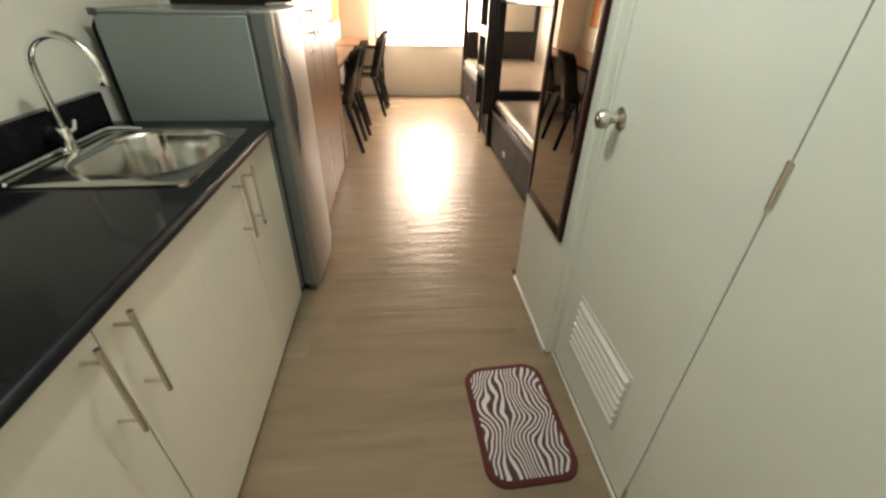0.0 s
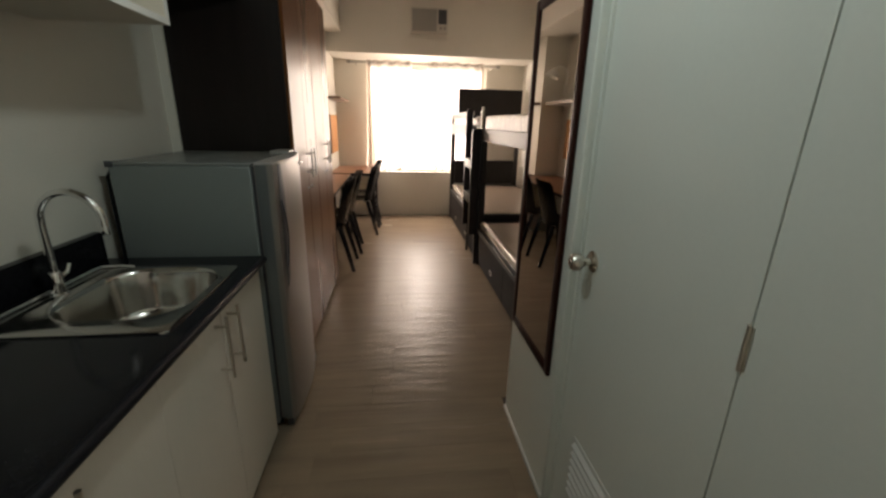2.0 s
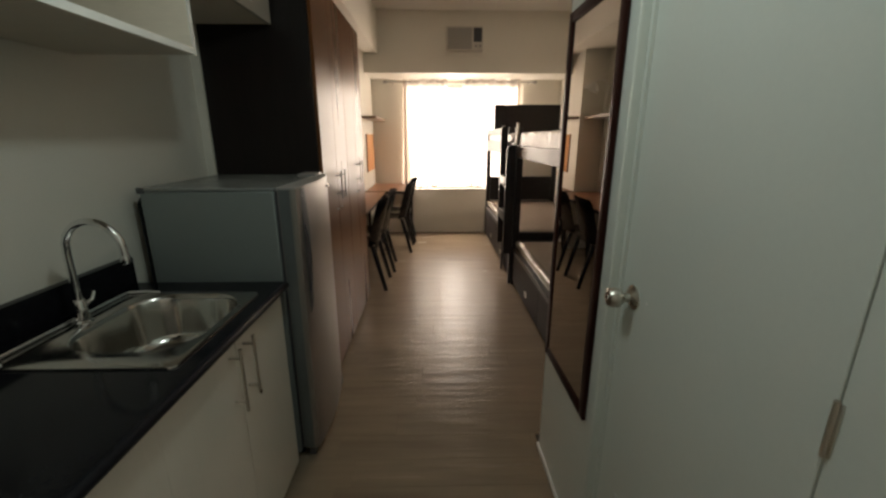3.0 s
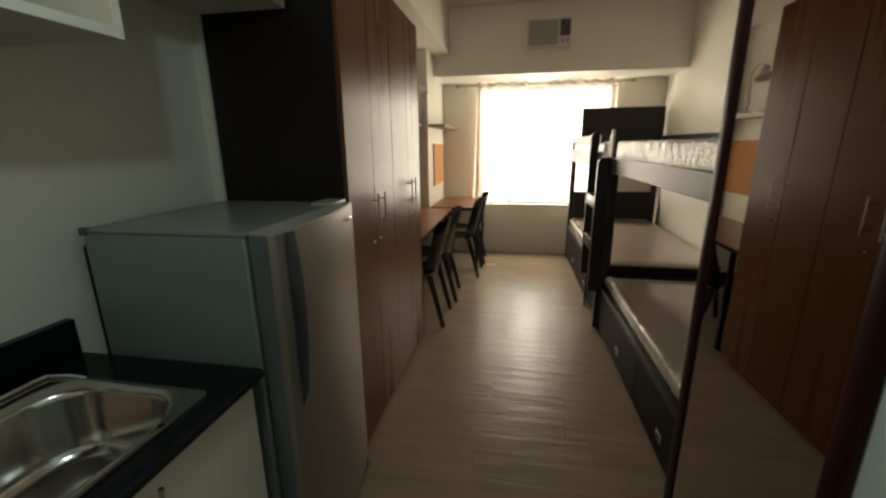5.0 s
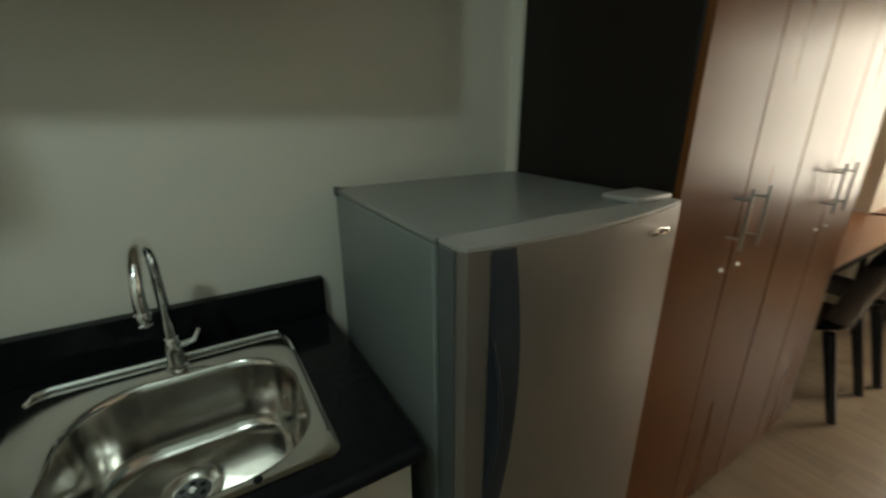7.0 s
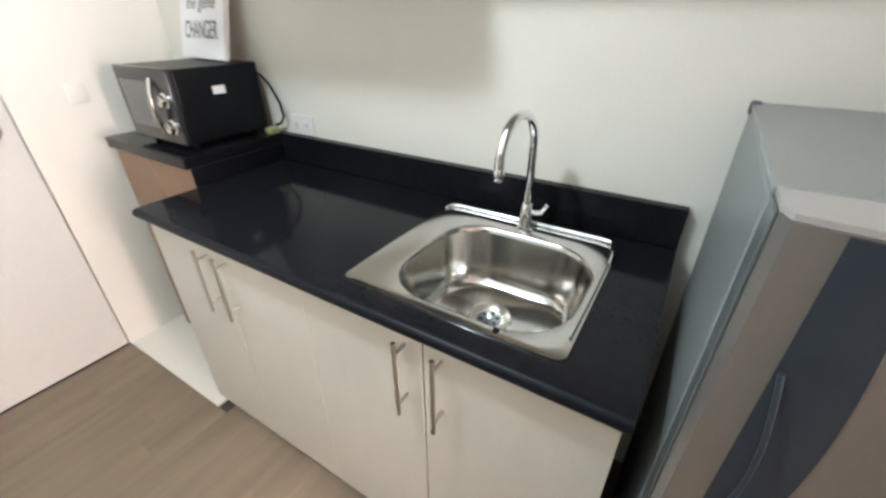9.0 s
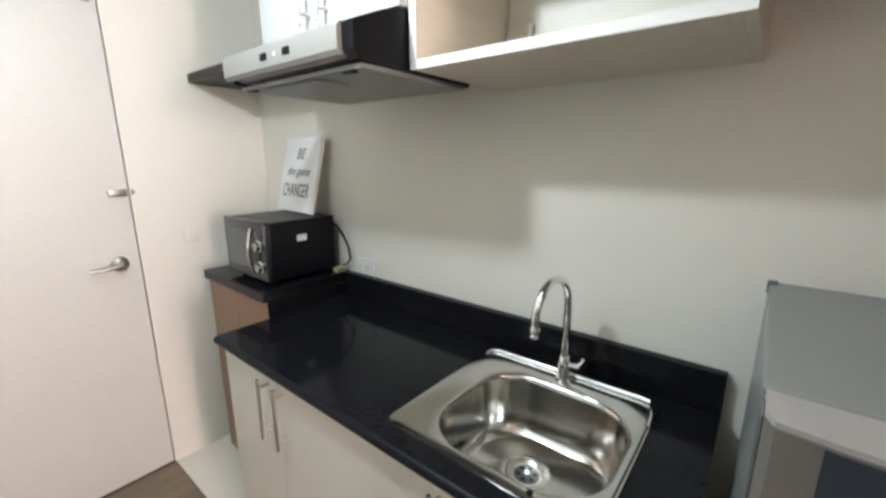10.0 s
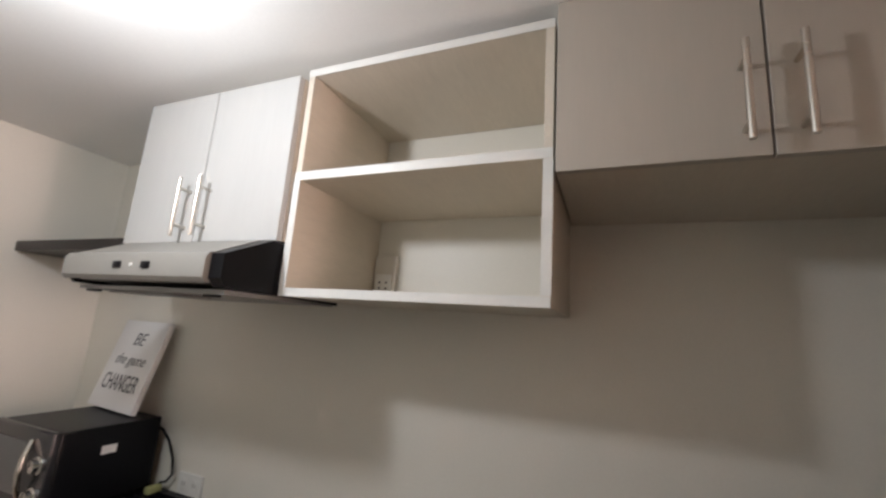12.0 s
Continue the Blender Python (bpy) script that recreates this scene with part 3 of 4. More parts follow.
def wardrobe(y0, y1, hz):
    w = thing("wardrobe", (0.3, (y0 + y1) / 2, 0), "tall walnut brown two-door wardrobe with dark sides", "wardrobe", "wardrobes along the wall")
    part("body", boxed(0.044, y0 + 0.001, 0.07, 0.574, y1 - 0.001, 2.175, bevel=0.002), espresso, w, "dark espresso carcass")
    part("plinth", boxed(0.05, y0 + 0.004, 0.0, 0.556, y1 - 0.004, 0.07), brown_laminate, w)
    ym = (y0 + y1) / 2
    for a, b, s in ((y0, ym, -1), (ym, y1, 1)):
        d = part("door", boxed(0.576, a + 0.002, 0.05, 0.594, b - 0.002, 2.173, bevel=0.0015), walnut, w)
        bar_handle(d, 0.594, ym + s * 0.048, hz, hz + 0.165, r=0.0042, mt=dull_nickel)
        part("lock", lathe(bmesh.new(), (0.593, ym + s * 0.046, hz - 0.065), (1, 0, 0), [(0.008, 0), (0.008, 0.007), (0.006, 0.010)], 14), chrome, d)


wardrobe(0.670, 1.291, 1.058)
wardrobe(1.293, 1.928, 1.080)


def wall_cabinet(y0, y1, z0, z1, depth, mt, label, hz0, hz1):
    c = thing("wall_cabinet", (0.2, (y0 + y1) / 2, z0), label, "cabinet")
    part("body", boxed(0.002, y0 + 0.001, z0, depth - 0.019, y1 - 0.001, z1), pale_oak, c)
    ym = (y0 + y1) / 2
    for a, b, s in ((y0, ym, -1), (ym, y1, 1)):
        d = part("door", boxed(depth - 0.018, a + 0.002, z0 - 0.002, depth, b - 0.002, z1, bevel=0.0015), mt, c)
        bar_handle(d, depth, ym + s * 0.038, hz0, hz1)


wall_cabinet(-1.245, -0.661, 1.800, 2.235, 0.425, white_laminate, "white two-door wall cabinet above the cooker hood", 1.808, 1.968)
wall_cabinet(-0.025, 0.648, 1.925, 2.288, 0.410, taupe_dim_laminate, "taupe beige two-door wall cabinet above the refrigerator, darkened for lamp fall-off", 1.937, 2.110)


def shelf_unit():
    s = thing("open_shelf_unit", (0.2, -0.33, 1.675), "pale oak open shelf unit with two empty compartments", "shelf")
    y0, y1, z0, z1, d = -0.657, -0.029, 1.670, 2.262, 0.400
    part("side_panel", boxed(0.002, y0, z0, d, y0 + 0.018, z1, bevel=0.001), pale_oak, s)
    part("side_panel", boxed(0.002, y1 - 0.018, z0, d, y1, z1, bevel=0.001), pale_oak, s)
    part("bottom_panel", boxed(0.002, y0 + 0.018, z0, d - 0.001, y1 - 0.018, z0 + 0.018), pale_oak, s)
    part("top_panel", boxed(0.002, y0 + 0.018, z1 - 0.018, d - 0.001, y1 - 0.018, z1), pale_oak, s)
    part("middle_shelf", boxed(0.002, y0 + 0.018, 1.957, d - 0.002, y1 - 0.018, 1.977), pale_oak, s)
    part("front_edge", boxed(d - 0.0005, y0, z0 - 0.001, d + 0.001, y1, z0 + 0.019), white_trim, s, "white edge band")
    part("front_edge", boxed(d - 0.0005, y0, 1.956, d + 0.001, y1, 1.978), white_trim, s, "white edge band")
    part("front_edge", boxed(d - 0.0005, y0, z1 - 0.019, d + 0.001, y1, z1 + 0.001), white_trim, s, "white edge band")
    part("front_edge", boxed(d - 0.0005, y0 - 0.001, z0 + 0.02, d + 0.001, y0 + 0.0185, 1.955), white_trim, s, "white edge band")
    part("front_edge", boxed(d - 0.0005, y1 - 0.0185, z0 + 0.02, d + 0.001, y1 + 0.001, 1.955), white_trim, s, "white edge band")


shelf_unit()


def socket(x, y, z, w, h, label):
    o = thing("power_socket", (x, y, z), label, "socket")
    part("plate", boxed(x, y - w / 2, z - h / 2, x + 0.009, y + w / 2, z + h / 2, bevel=0.002), white_plastic, o)
    for s in (-1, 1):
        face = part("outlet_face", boxed(x + 0.0085, y + s * w * 0.22 - 0.015, z - 0.02, x + 0.011, y + s * w * 0.22 + 0.015, z + 0.02, bevel=0.001), white_plastic, o)
        for dy in (-0.006, 0.006):
            part("slot", boxed(x + 0.0105, y + s * w * 0.22 + dy - 0.0015, z - 0.004, x + 0.0118, y + s * w * 0.22 + dy + 0.0015, z + 0.008), grey_paint, face)


socket(0.0005, -1.315, 1.012, 0.118, 0.072, "white wall socket above the granite upstand")
hb = thing("socket_box", (0.02, -0.61, 1.70), "white socket box standing inside the open shelf", "socket")
part("box", boxed(0.003, -0.635, 1.694, 0.020, -0.558, 1.836, bevel=0.002), cream_laminate, hb)
part("plate", boxed(0.0202, -0.625, 1.70, 0.028, -0.569, 1.775, bevel=0.002), white_plastic, hb)
for dy in (-0.012, 0.012):
    for dz in (0.0, 0.018):
        part("slot", boxed(0.0275, -0.597 + dy - 0.003, 1.728 + dz, 0.0288, -0.597 + dy + 0.003, 1.734 + dz), black_plastic, hb)


def hood():
    h = thing("cooker_hood", (0.3, -0.945, 1.66), "slim cooker hood with silver front and black sides", "cooker hood")
    y0, y1 = -1.205, -0.664
    side = [(0.16, 1.662), (0.540, 1.672), (0.555, 1.690), (0.555, 1.742), (0.43, 1.796), (0.16, 1.796)]
    part("side_panel", prism(bmesh.new(), side, "y", y0, y0 + 0.012), black_plastic, h)
    part("side_panel", prism(bmesh.new(), side, "y", y1 - 0.036, y1), black_plastic, h)
    body = [(0.17, 1.672), (0.53, 1.680), (0.545, 1.692), (0.545, 1.737), (0.43, 1.790), (0.17, 1.790)]
    part("body", prism(bmesh.new(), body, "y", y0 + 0.013, y1 - 0.037), hood_under, h)
    front = [(0.546, 1.683), (0.560, 1.680), (0.568, 1.690), (0.568, 1.732), (0.560, 1.744), (0.546, 1.742)]
    fp = part("front_panel", prism(bmesh.new(), front, "y", y0 + 0.002, y1 - 0.036), hood_silver, h, "brushed silver front with two buttons")
    slope = [(0.546, 1.7435), (0.550, 1.746), (0.434, 1.797), (0.432, 1.7935)]
    part("top_slope", prism(bmesh.new(), slope, "y", y0 + 0.013, y1 - 0.037), hood_silver, h)
    for yy in (-0.985, -0.885):
        part("button", boxed(0.5675, yy - 0.014, 1.706, 0.572, yy + 0.014, 1.722, bevel=0.002), black_plastic, fp)
    part("indicator", lathe(bmesh.new(), (0.5675, -0.935, 1.714), (1, 0, 0), [(0.004, 0), (0.004, 0.003)], 10), white_plastic, fp)
    part("underside_plate", boxed(0.162, y0 + 0.014, 1.658, 0.528, y1 - 0.014, 1.668), hood_under, h)
    part("lamp_lens", boxed(0.41, -1.10, 1.652, 0.51, -0.86, 1.6575, bevel=0.002), hood_under, h)
    for yy in (y0 + 0.06, y1 - 0.06):
        part("filter_clip", boxed(0.512, yy - 0.02, 1.652, 0.527, yy + 0.02, 1.6575, bevel=0.001), black_plastic, h)


hood()

ws = thing("wall_shelf", (0.16, -1.67, 1.795), "black wall shelf in the corner beside the cooker hood", "shelf")
part("board", boxed(0.002, -2.098, 1.803, 0.325, -1.248, 1.842, bevel=0.002), espresso, ws)

mc = thing("microwave_cabinet", (0.2, -1.69, 0), "brown laminate cabinet with black granite top", "cabinet")
part("body", boxed(0.004, -1.945, 0.05, 0.385, -1.422, 0.934), brown_laminate, mc)
part("plinth", boxed(0.02, -1.94, 0, 0.36, -1.425, 0.05), espresso, mc)
for a, b in ((-1.944, -1.685), (-1.682, -1.423)):
    part("door", boxed(0.386, a, 0.055, 0.402, b, 0.932, bevel=0.0015), brown_laminate, mc)
part("top", boxed(0.002, -1.955, 0.935, 0.418, -1.4195, 0.975, bevel=0.003), black_granite, mc, "black granite slab")


def microwave():
    m = thing("microwave_oven", (0.21, -1.65, 0.975), "small black microwave oven with a silver grey door", "microwave")
    y0, y1, z0, z1 = -1.792, -1.458, 0.996, 1.230
    part("casing", boxed(0.05, y0, z0, 0.352, y1, z1, bevel=0.006), black_plastic, m)
    front = part("front", boxed(0.353, y0, z0, 0.372, y1, z1 + 0.003, bevel=0.005), glossy_black, m, "dark glossy front")
    part("door_window", boxed(0.3715, y0 + 0.03, z0 + 0.045, 0.3745, y1 - 0.13, z1 - 0.04, bevel=0.001), mesh_dark, front, "dark mesh door window")
    pts = [(0.374 + 0.022 * math.sin(math.pi * k / 10), y1 - 0.098 + 0.012 * math.sin(math.pi * k / 10), z0 + 0.03 + 0.175 * k / 10) for k in range(11)]
    part("door_handle", tube(bmesh.new(), pts, 0.008, 10), steel, front, "curved silver handle")
    for z in (z0 + 0.058, z0 + 0.142):
        k = part("knob", lathe(bmesh.new(), (0.372, y1 - 0.045, z), (1, 0, 0), [(0.026, 0), (0.026, 0.004), (0.019, 0.007), (0.018, 0.02), (0.014, 0.022)], 20), steel, front, "round silver dial")
        part("pointer", boxed(0.3935, y1 - 0.047, z, 0.3952, y1 - 0.043, z + 0.016), black_plastic, k)
    part("sticker", boxed(0.19, y1 - 0.0005, 1.142, 0.235, y1 + 0.0008, 1.168), white_plastic, m, "small white label")
    for yy in (y0 + 0.04, y1 - 0.04):
        for xx in (0.09, 0.32):
            part("foot", lathe(bmesh.new(), (xx, yy, 0.9755), (0, 0, 1), [(0.013, 0), (0.013, 0.018)], 10), black_plastic, m)
    pts = [(0.045, y1 - 0.02, 1.19), (0.045, y1 + 0.006, 1.185), (0.035, y1 + 0.035, 1.15), (0.03, y1 + 0.065, 1.09), (0.03, y1 + 0.075, 1.04), (0.03, y1 + 0.05, 1.012), (0.03, y1 + 0.02, 1.004)]
    part("power_cord", tube(bmesh.new(), pts, 0.0045, 8), black_plastic, m)


microwave()


def canvas():
    c = thing("canvas_print", (0.10, -1.67, 1.234), "white canvas with black hand lettering leaning on the wall", "picture")
    h, w = 0.338, 0.312
    lean = math.atan2(0.085, h)
    m = Matrix.Translation((0.118, -1.672, 1.236)) @ Matrix.Rotation(radians(-5), 4, "Z") @ Matrix.Rotation(-lean, 4, "Y")
    bm = boxed(-0.022, -w / 2, 0, 0, w / 2, h, bevel=0.003)
    bm.transform(m)
    part("stretched_canvas", bm, canvas_white, c)
    turn = Matrix(((0, 0, 1, 0), (1, 0, 0, 0), (0, 1, 0, 0), (0, 0, 0, 1)))
    for text, z, size, shear in (("BE", 0.240, 0.070, 0.25), ("the game", 0.165, 0.056, 0.3), ("CHANGER", 0.068, 0.055, 0.0)):
        cu = bpy.data.curves.new("lettering", "FONT")
        cu.body, cu.size, cu.shear, cu.extrude, cu.align_x = text, size, shear, 0.0003, "CENTER"
        tmp = bpy.data.objects.new("lettering", cu)
        scene.collection.objects.link(tmp)
        bpy.context.view_layer.update()
        me = bpy.data.meshes.new_from_object(tmp)
        bpy.data.objects.remove(tmp)
        bm = bmesh.new()
        bm.from_mesh(me)
        if text == "CHANGER":
            bmesh.ops.scale(bm, vec=(0.92, 1.55, 1), verts=bm.verts)
        bm.transform(m @ Matrix.Translation((0.0008, 0.0, z)) @ turn)
        part("lettering", bm, ink, c)


canvas()

part("side_slab", boxed(0.004, -1.4193, 0.8705, 0.404, -1.4183, 0.934), black_granite, mc)

sp = thing("sponge", (0.04, -1.438, 0.976), "small yellow-green sponge behind the microwave", "sponge")
part("block", boxed(0.025, -1.452, 0.9755, 0.075, -1.424, 1.000, bevel=0.005), sponge_foam, sp)

# ---- doors ----
d1 = thing("door_1", (1.04, -2.12, 0), "cream painted closed entrance door with a lever handle", "door", kind="structure")
part("leaf", boxed(0.613, -2.146, 0.006, 1.448, -2.104, 2.107, bevel=0.002), entrance_paint, d1)
lv = part("door_handle", lathe(bmesh.new(), (0.684, -2.104, 1.032), (0, 1, 0), [(0.032, 0), (0.032, 0.006), (0.025, 0.012), (0.013, 0.016), (0.012, 0.05), (0.009, 0.052)], 22), dull_nickel, d1, "brushed metal lever handle")
part("lever", tube(bmesh.new(), [(0.684, -2.056, 1.032), (0.709, -2.052, 1.030), (0.754, -2.054, 1.025), (0.789, -2.058, 1.023)], 0.010, 10, 0.007), dull_nickel, lv)
latch = part("door_guard", boxed(0.622, -2.1035, 1.318, 0.684, -2.088, 1.346, bevel=0.003), dull_nickel, d1, "brushed metal guard latch")
part("guard_arm", tube(bmesh.new(), [(0.604, -2.09, 1.324), (0.597, -2.082, 1.333), (0.604, -2.09, 1.342)], 0.004, 8), dull_nickel, latch)
part("stop", boxed(0.634, -2.1035, 2.052, 0.662, -2.086, 2.079, bevel=0.004), dull_nickel, d1)
sw = thing("light_switch", (0.40, -2.10, 1.14), "flat cream switch plate beside the entrance door", "switch")
part("plate", boxed(0.365, -2.0995, 1.085, 0.43, -2.092, 1.152, bevel=0.002), wall_paint, sw)

d2 = thing("door_2", (1.71, -0.79, 0), "pale painted bathroom door with a round knob and vent", "door", kind="structure")
part("leaf", boxed(1.700, -1.051, 0.014, 1.738, -0.449, 2.086, bevel=0.002), door_paint, d2)
part("stop_strip", boxed(1.690, -0.4485, 0.013, 1.738, -0.4380, 2.088, bevel=0.002), door_paint, d2)
kn = part("door_knob", lathe(bmesh.new(), (1.700, -0.512, 1.004), (-1, 0, 0), [(0.033, 0), (0.033, 0.004), (0.026, 0.009), (0.012, 0.013), (0.011, 0.028), (0.021, 0.036), (0.027, 0.046), (0.027, 0.060), (0.020, 0.069), (0.012, 0.070)], 28), brushed_nickel, d2, "round brushed nickel knob")
part("key_cylinder", lathe(bmesh.new(), (1.630, -0.512, 1.004), (-1, 0, 0), [(0.009, 0), (0.009, 0.002), (0.005, 0.003)], 14), chrome, kn)
part("plug", lathe(bmesh.new(), (1.6995, -0.578, 1.012), (-1, 0, 0), [(0.005, 0), (0.004, 0.002)], 10), white_plastic, d2)
vent = part("vent", boxed(1.6965, -0.917, 0.175, 1.6995, -0.556, 0.182), white_trim, d2, "white louvred door vent")
part("vent_rim", boxed(1.6965, -0.917, 0.400, 1.6995, -0.556, 0.408), white_trim, vent)
part("vent_rim", boxed(1.6965, -0.919, 0.1821, 1.6995, -0.911, 0.3999), white_trim, vent)
part("vent_rim", boxed(1.6965, -0.562, 0.1821, 1.6995, -0.554, 0.3999), white_trim, vent)
part("vent_backing", boxed(1.6985, -0.911, 0.1825, 1.6994, -0.5625, 0.3995), door_paint, vent, "back plate of the vent")
for k in range(7):
    z = 0.189 + k * 0.0305
    part("slat", prism(bmesh.new(), [(1.6983, z + 0.018), (1.6983, z + 0.0145), (1.6885, z + 0.001), (1.6865, z + 0.001), (1.6865, z + 0.007)], "y", -0.9105, -0.5625), white_trim, vent)
for z in (0.02, 0.998, 1.90):
    hg = part("hinge", boxed(1.6965, -1.061, z, 1.6998, -1.047, z + 0.082, bevel=0.001), brushed_nickel, d2, "brushed metal butt hinge")
    part("pin", tube(bmesh.new(), [(1.6965, -1.053, z - 0.002), (1.6965, -1.053, z + 0.084)], 0.004, 10), brushed_nickel, hg)

mr = thing("wall_mirror", (1.66, -0.157, 0.518), "tall wall mirror in a dark red-brown wooden frame", "mirror")
y0, y1, z0, z1, fw = -0.386, 0.066, 0.522, 1.822, 0.034
for n, b in (("frame_side", (1.650, y0, z0, 1.664, y0 + fw, z1)), ("frame_side", (1.650, y1 - fw, z0, 1.664, y1, z1)),
             ("frame_rail", (1.650, y0 + fw, z0, 1.664, y1 - fw, z0 + fw)), ("frame_rail", (1.650, y0 + fw, z1 - fw, 1.664, y1 - fw, z1))):
    part(n, boxed(*b, bevel=0.003), mirror_wood, mr)
bm = boxed(-0.0025, y0 + fw, z0 + fw, 0.0025, y1 - fw, z1 - fw)
bm.transform(Matrix.Translation((1.6595, -0.16, 1.17)) @ Matrix.Rotation(radians(0.45), 4, "Z") @ Matrix.Rotation(radians(0.12), 4, "Y") @ Matrix.Translation((0, 0.16, -1.17)))
part("glass", bm, mirror_glass, mr)

mt = thing("door_mat", (1.475, -0.765, 0), "zebra striped rectangular mat with maroon edge", "mat")
for n, hx, hy, r, z, m_ in (("edge_binding", 0.155, 0.238, 0.07, 0.011, maroon_cloth), ("woven_top", 0.136, 0.219, 0.055, 0.0135, zebra_cloth)):
    bm = bmesh.new()
    o = [bm.verts.new((*p, 0.0005)) for p in soft_rect(1.465, -0.738, hx, hy, r, 8)]
    i1 = [bm.verts.new((*p, z * 0.8)) for p in soft_rect(1.465, -0.738, hx - 0.001, hy - 0.001, r, 8)]
    i2 = [bm.verts.new((*p, z)) for p in soft_rect(1.465, -0.738, hx - 0.008, hy - 0.008, r - 0.006, 8)]
    k = len(o)
    for a, b in ((o, i1), (i1, i2)):
        for j in range(k):
            bm.faces.new((a[j], a[(j + 1) % k], b[(j + 1) % k], b[j]))
    bm.faces.new(i2)
    bmesh.ops.rotate(bm, cent=(1.465, -0.738, 0), matrix=Matrix.Rotation(radians(3), 3, "Z"), verts=bm.verts)
    part(n, bm, m_, mt)

cl = thing("ceiling_lamp", (0.98, -0.77, LOW), "white ceiling lamp holder with a bare bulb", "lamp")
part("holder", lathe(bmesh.new(), (0.98, -0.77, LOW - 0.001), (0, 0, -1), [(0.05, 0), (0.05, 0.015), (0.028, 0.03), (0.024, 0.085), (0.020, 0.10)], 24), white_plastic, cl)

part("bulb", lathe(bmesh.new(), (0.98, -0.77, 2.192), (0, 0, -1), [(0.013, 0), (0.015, 0.018), (0.024, 0.036), (0.029, 0.052), (0.027, 0.066), (0.018, 0.078), (0.006, 0.082)], 20), bulb_glass, cl, "white glass bulb")

# ---- sleeping area ----


def bunk_bed(y0, y1, low, label, guard):
    """Dark bunk bed along the wall: drawers below, mattress, upper bunk."""
    b = thing("bunk_bed", (2.43, (y0 + y1) / 2, 0), label, "bunk bed", "bunk beds along the wall")
    x0, x1 = 1.932, 2.944
    z1 = low - 0.085
    part("base", boxed(x0 + 0.03, y0 + 0.04, 0.02, x1 - 0.002, y1 - 0.04, z1 - 0.02), bed_espresso, b)
    ym = (y0 + y1) / 2
    for a, c in ((y0 + 0.045, ym - 0.003), (ym + 0.003, y1 - 0.045)):
        d = part("drawer", boxed(x0 + 0.006, a, 0.035, x0 + 0.029, c, z1 - 0.025, bevel=0.002), bed_drawer, b)
        my = (a + c) / 2 + (0.10 if a < ym - 0.5 else -0.10)
        pl = part("pull", boxed(x0 + 0.002, my - 0.032, 0.112, x0 + 0.0055, my + 0.032, 0.152, bevel=0.001), brushed_nickel, d, "small metal recessed pull")
        part("pull_recess", boxed(x0 + 0.0005, my - 0.02, 0.123, x0 + 0.0025, my + 0.02, 0.141), black_plastic, pl)
    part("lower_rail", boxed(x0, y0 + 0.04, z1 - 0.022, x0 + 0.03, y1 - 0.04, z1 + 0.018, bevel=0.003), bed_espresso, b)
    for y in (y0, y1 - 0.04):
        for x in (x0, x1 - 0.06):
            part("post", boxed(x, y, 0, x + 0.06, y + 0.04, 1.50 if (guard or x > 2) else 1.34, bevel=0.004), bed_espresso, b)
        part("end_rail", boxed(x0 + 0.06, y + 0.006, z1 - 0.002, x1 - 0.06, y + 0.034, z1 + 0.09, bevel=0.003), bed_espresso, b)
        part("end_rail", boxed(x0 + 0.06, y + 0.006, 1.22, x1 - 0.06, y + 0.034, 1.34, bevel=0.003), bed_espresso, b)
    part("side_rail", boxed(x0, y0 + 0.041, 1.232, x0 + 0.028, y1 - 0.041, 1.372 if guard else 1.338, bevel=0.004), bed_espresso, b)
    part("back_rail", boxed(x1 - 0.028, y0 + 0.041, 1.232, x1, y1 - 0.041, 1.52, bevel=0.004), bed_espresso, b)
    part("slat_base", boxed(x0 + 0.029, y0 + 0.041, 1.24, x1 - 0.029, y1 - 0.041, 1.262), bed_espresso, b)
    if guard:
        part("guard_rail", boxed(x0 + 0.002, y0 + 0.35, 1.440, x0 + 0.024, y1 - 0.041, 1.508, bevel=0.003), bed_espresso, b)
        part("headboard", boxed(2.024, y1 - 0.038, 1.345, 2.943, y1 - 0.012, 1.848, bevel=0.003), bed_espresso, b)
        part("headboard", boxed(x0 + 0.062, y1 - 0.038, z1 + 0.105, x1 - 0.062, y1 - 0.010, 0.86, bevel=0.003), bed_espresso, b)
    return b


bunk_bed(0.22, 2.315, 0.440, "near-black wooden bunk bed with drawers by the bathroom wall", False)
bunk_bed(2.365, 4.46, 0.500, "near-black wooden bunk bed with tall headboard by the window", True)


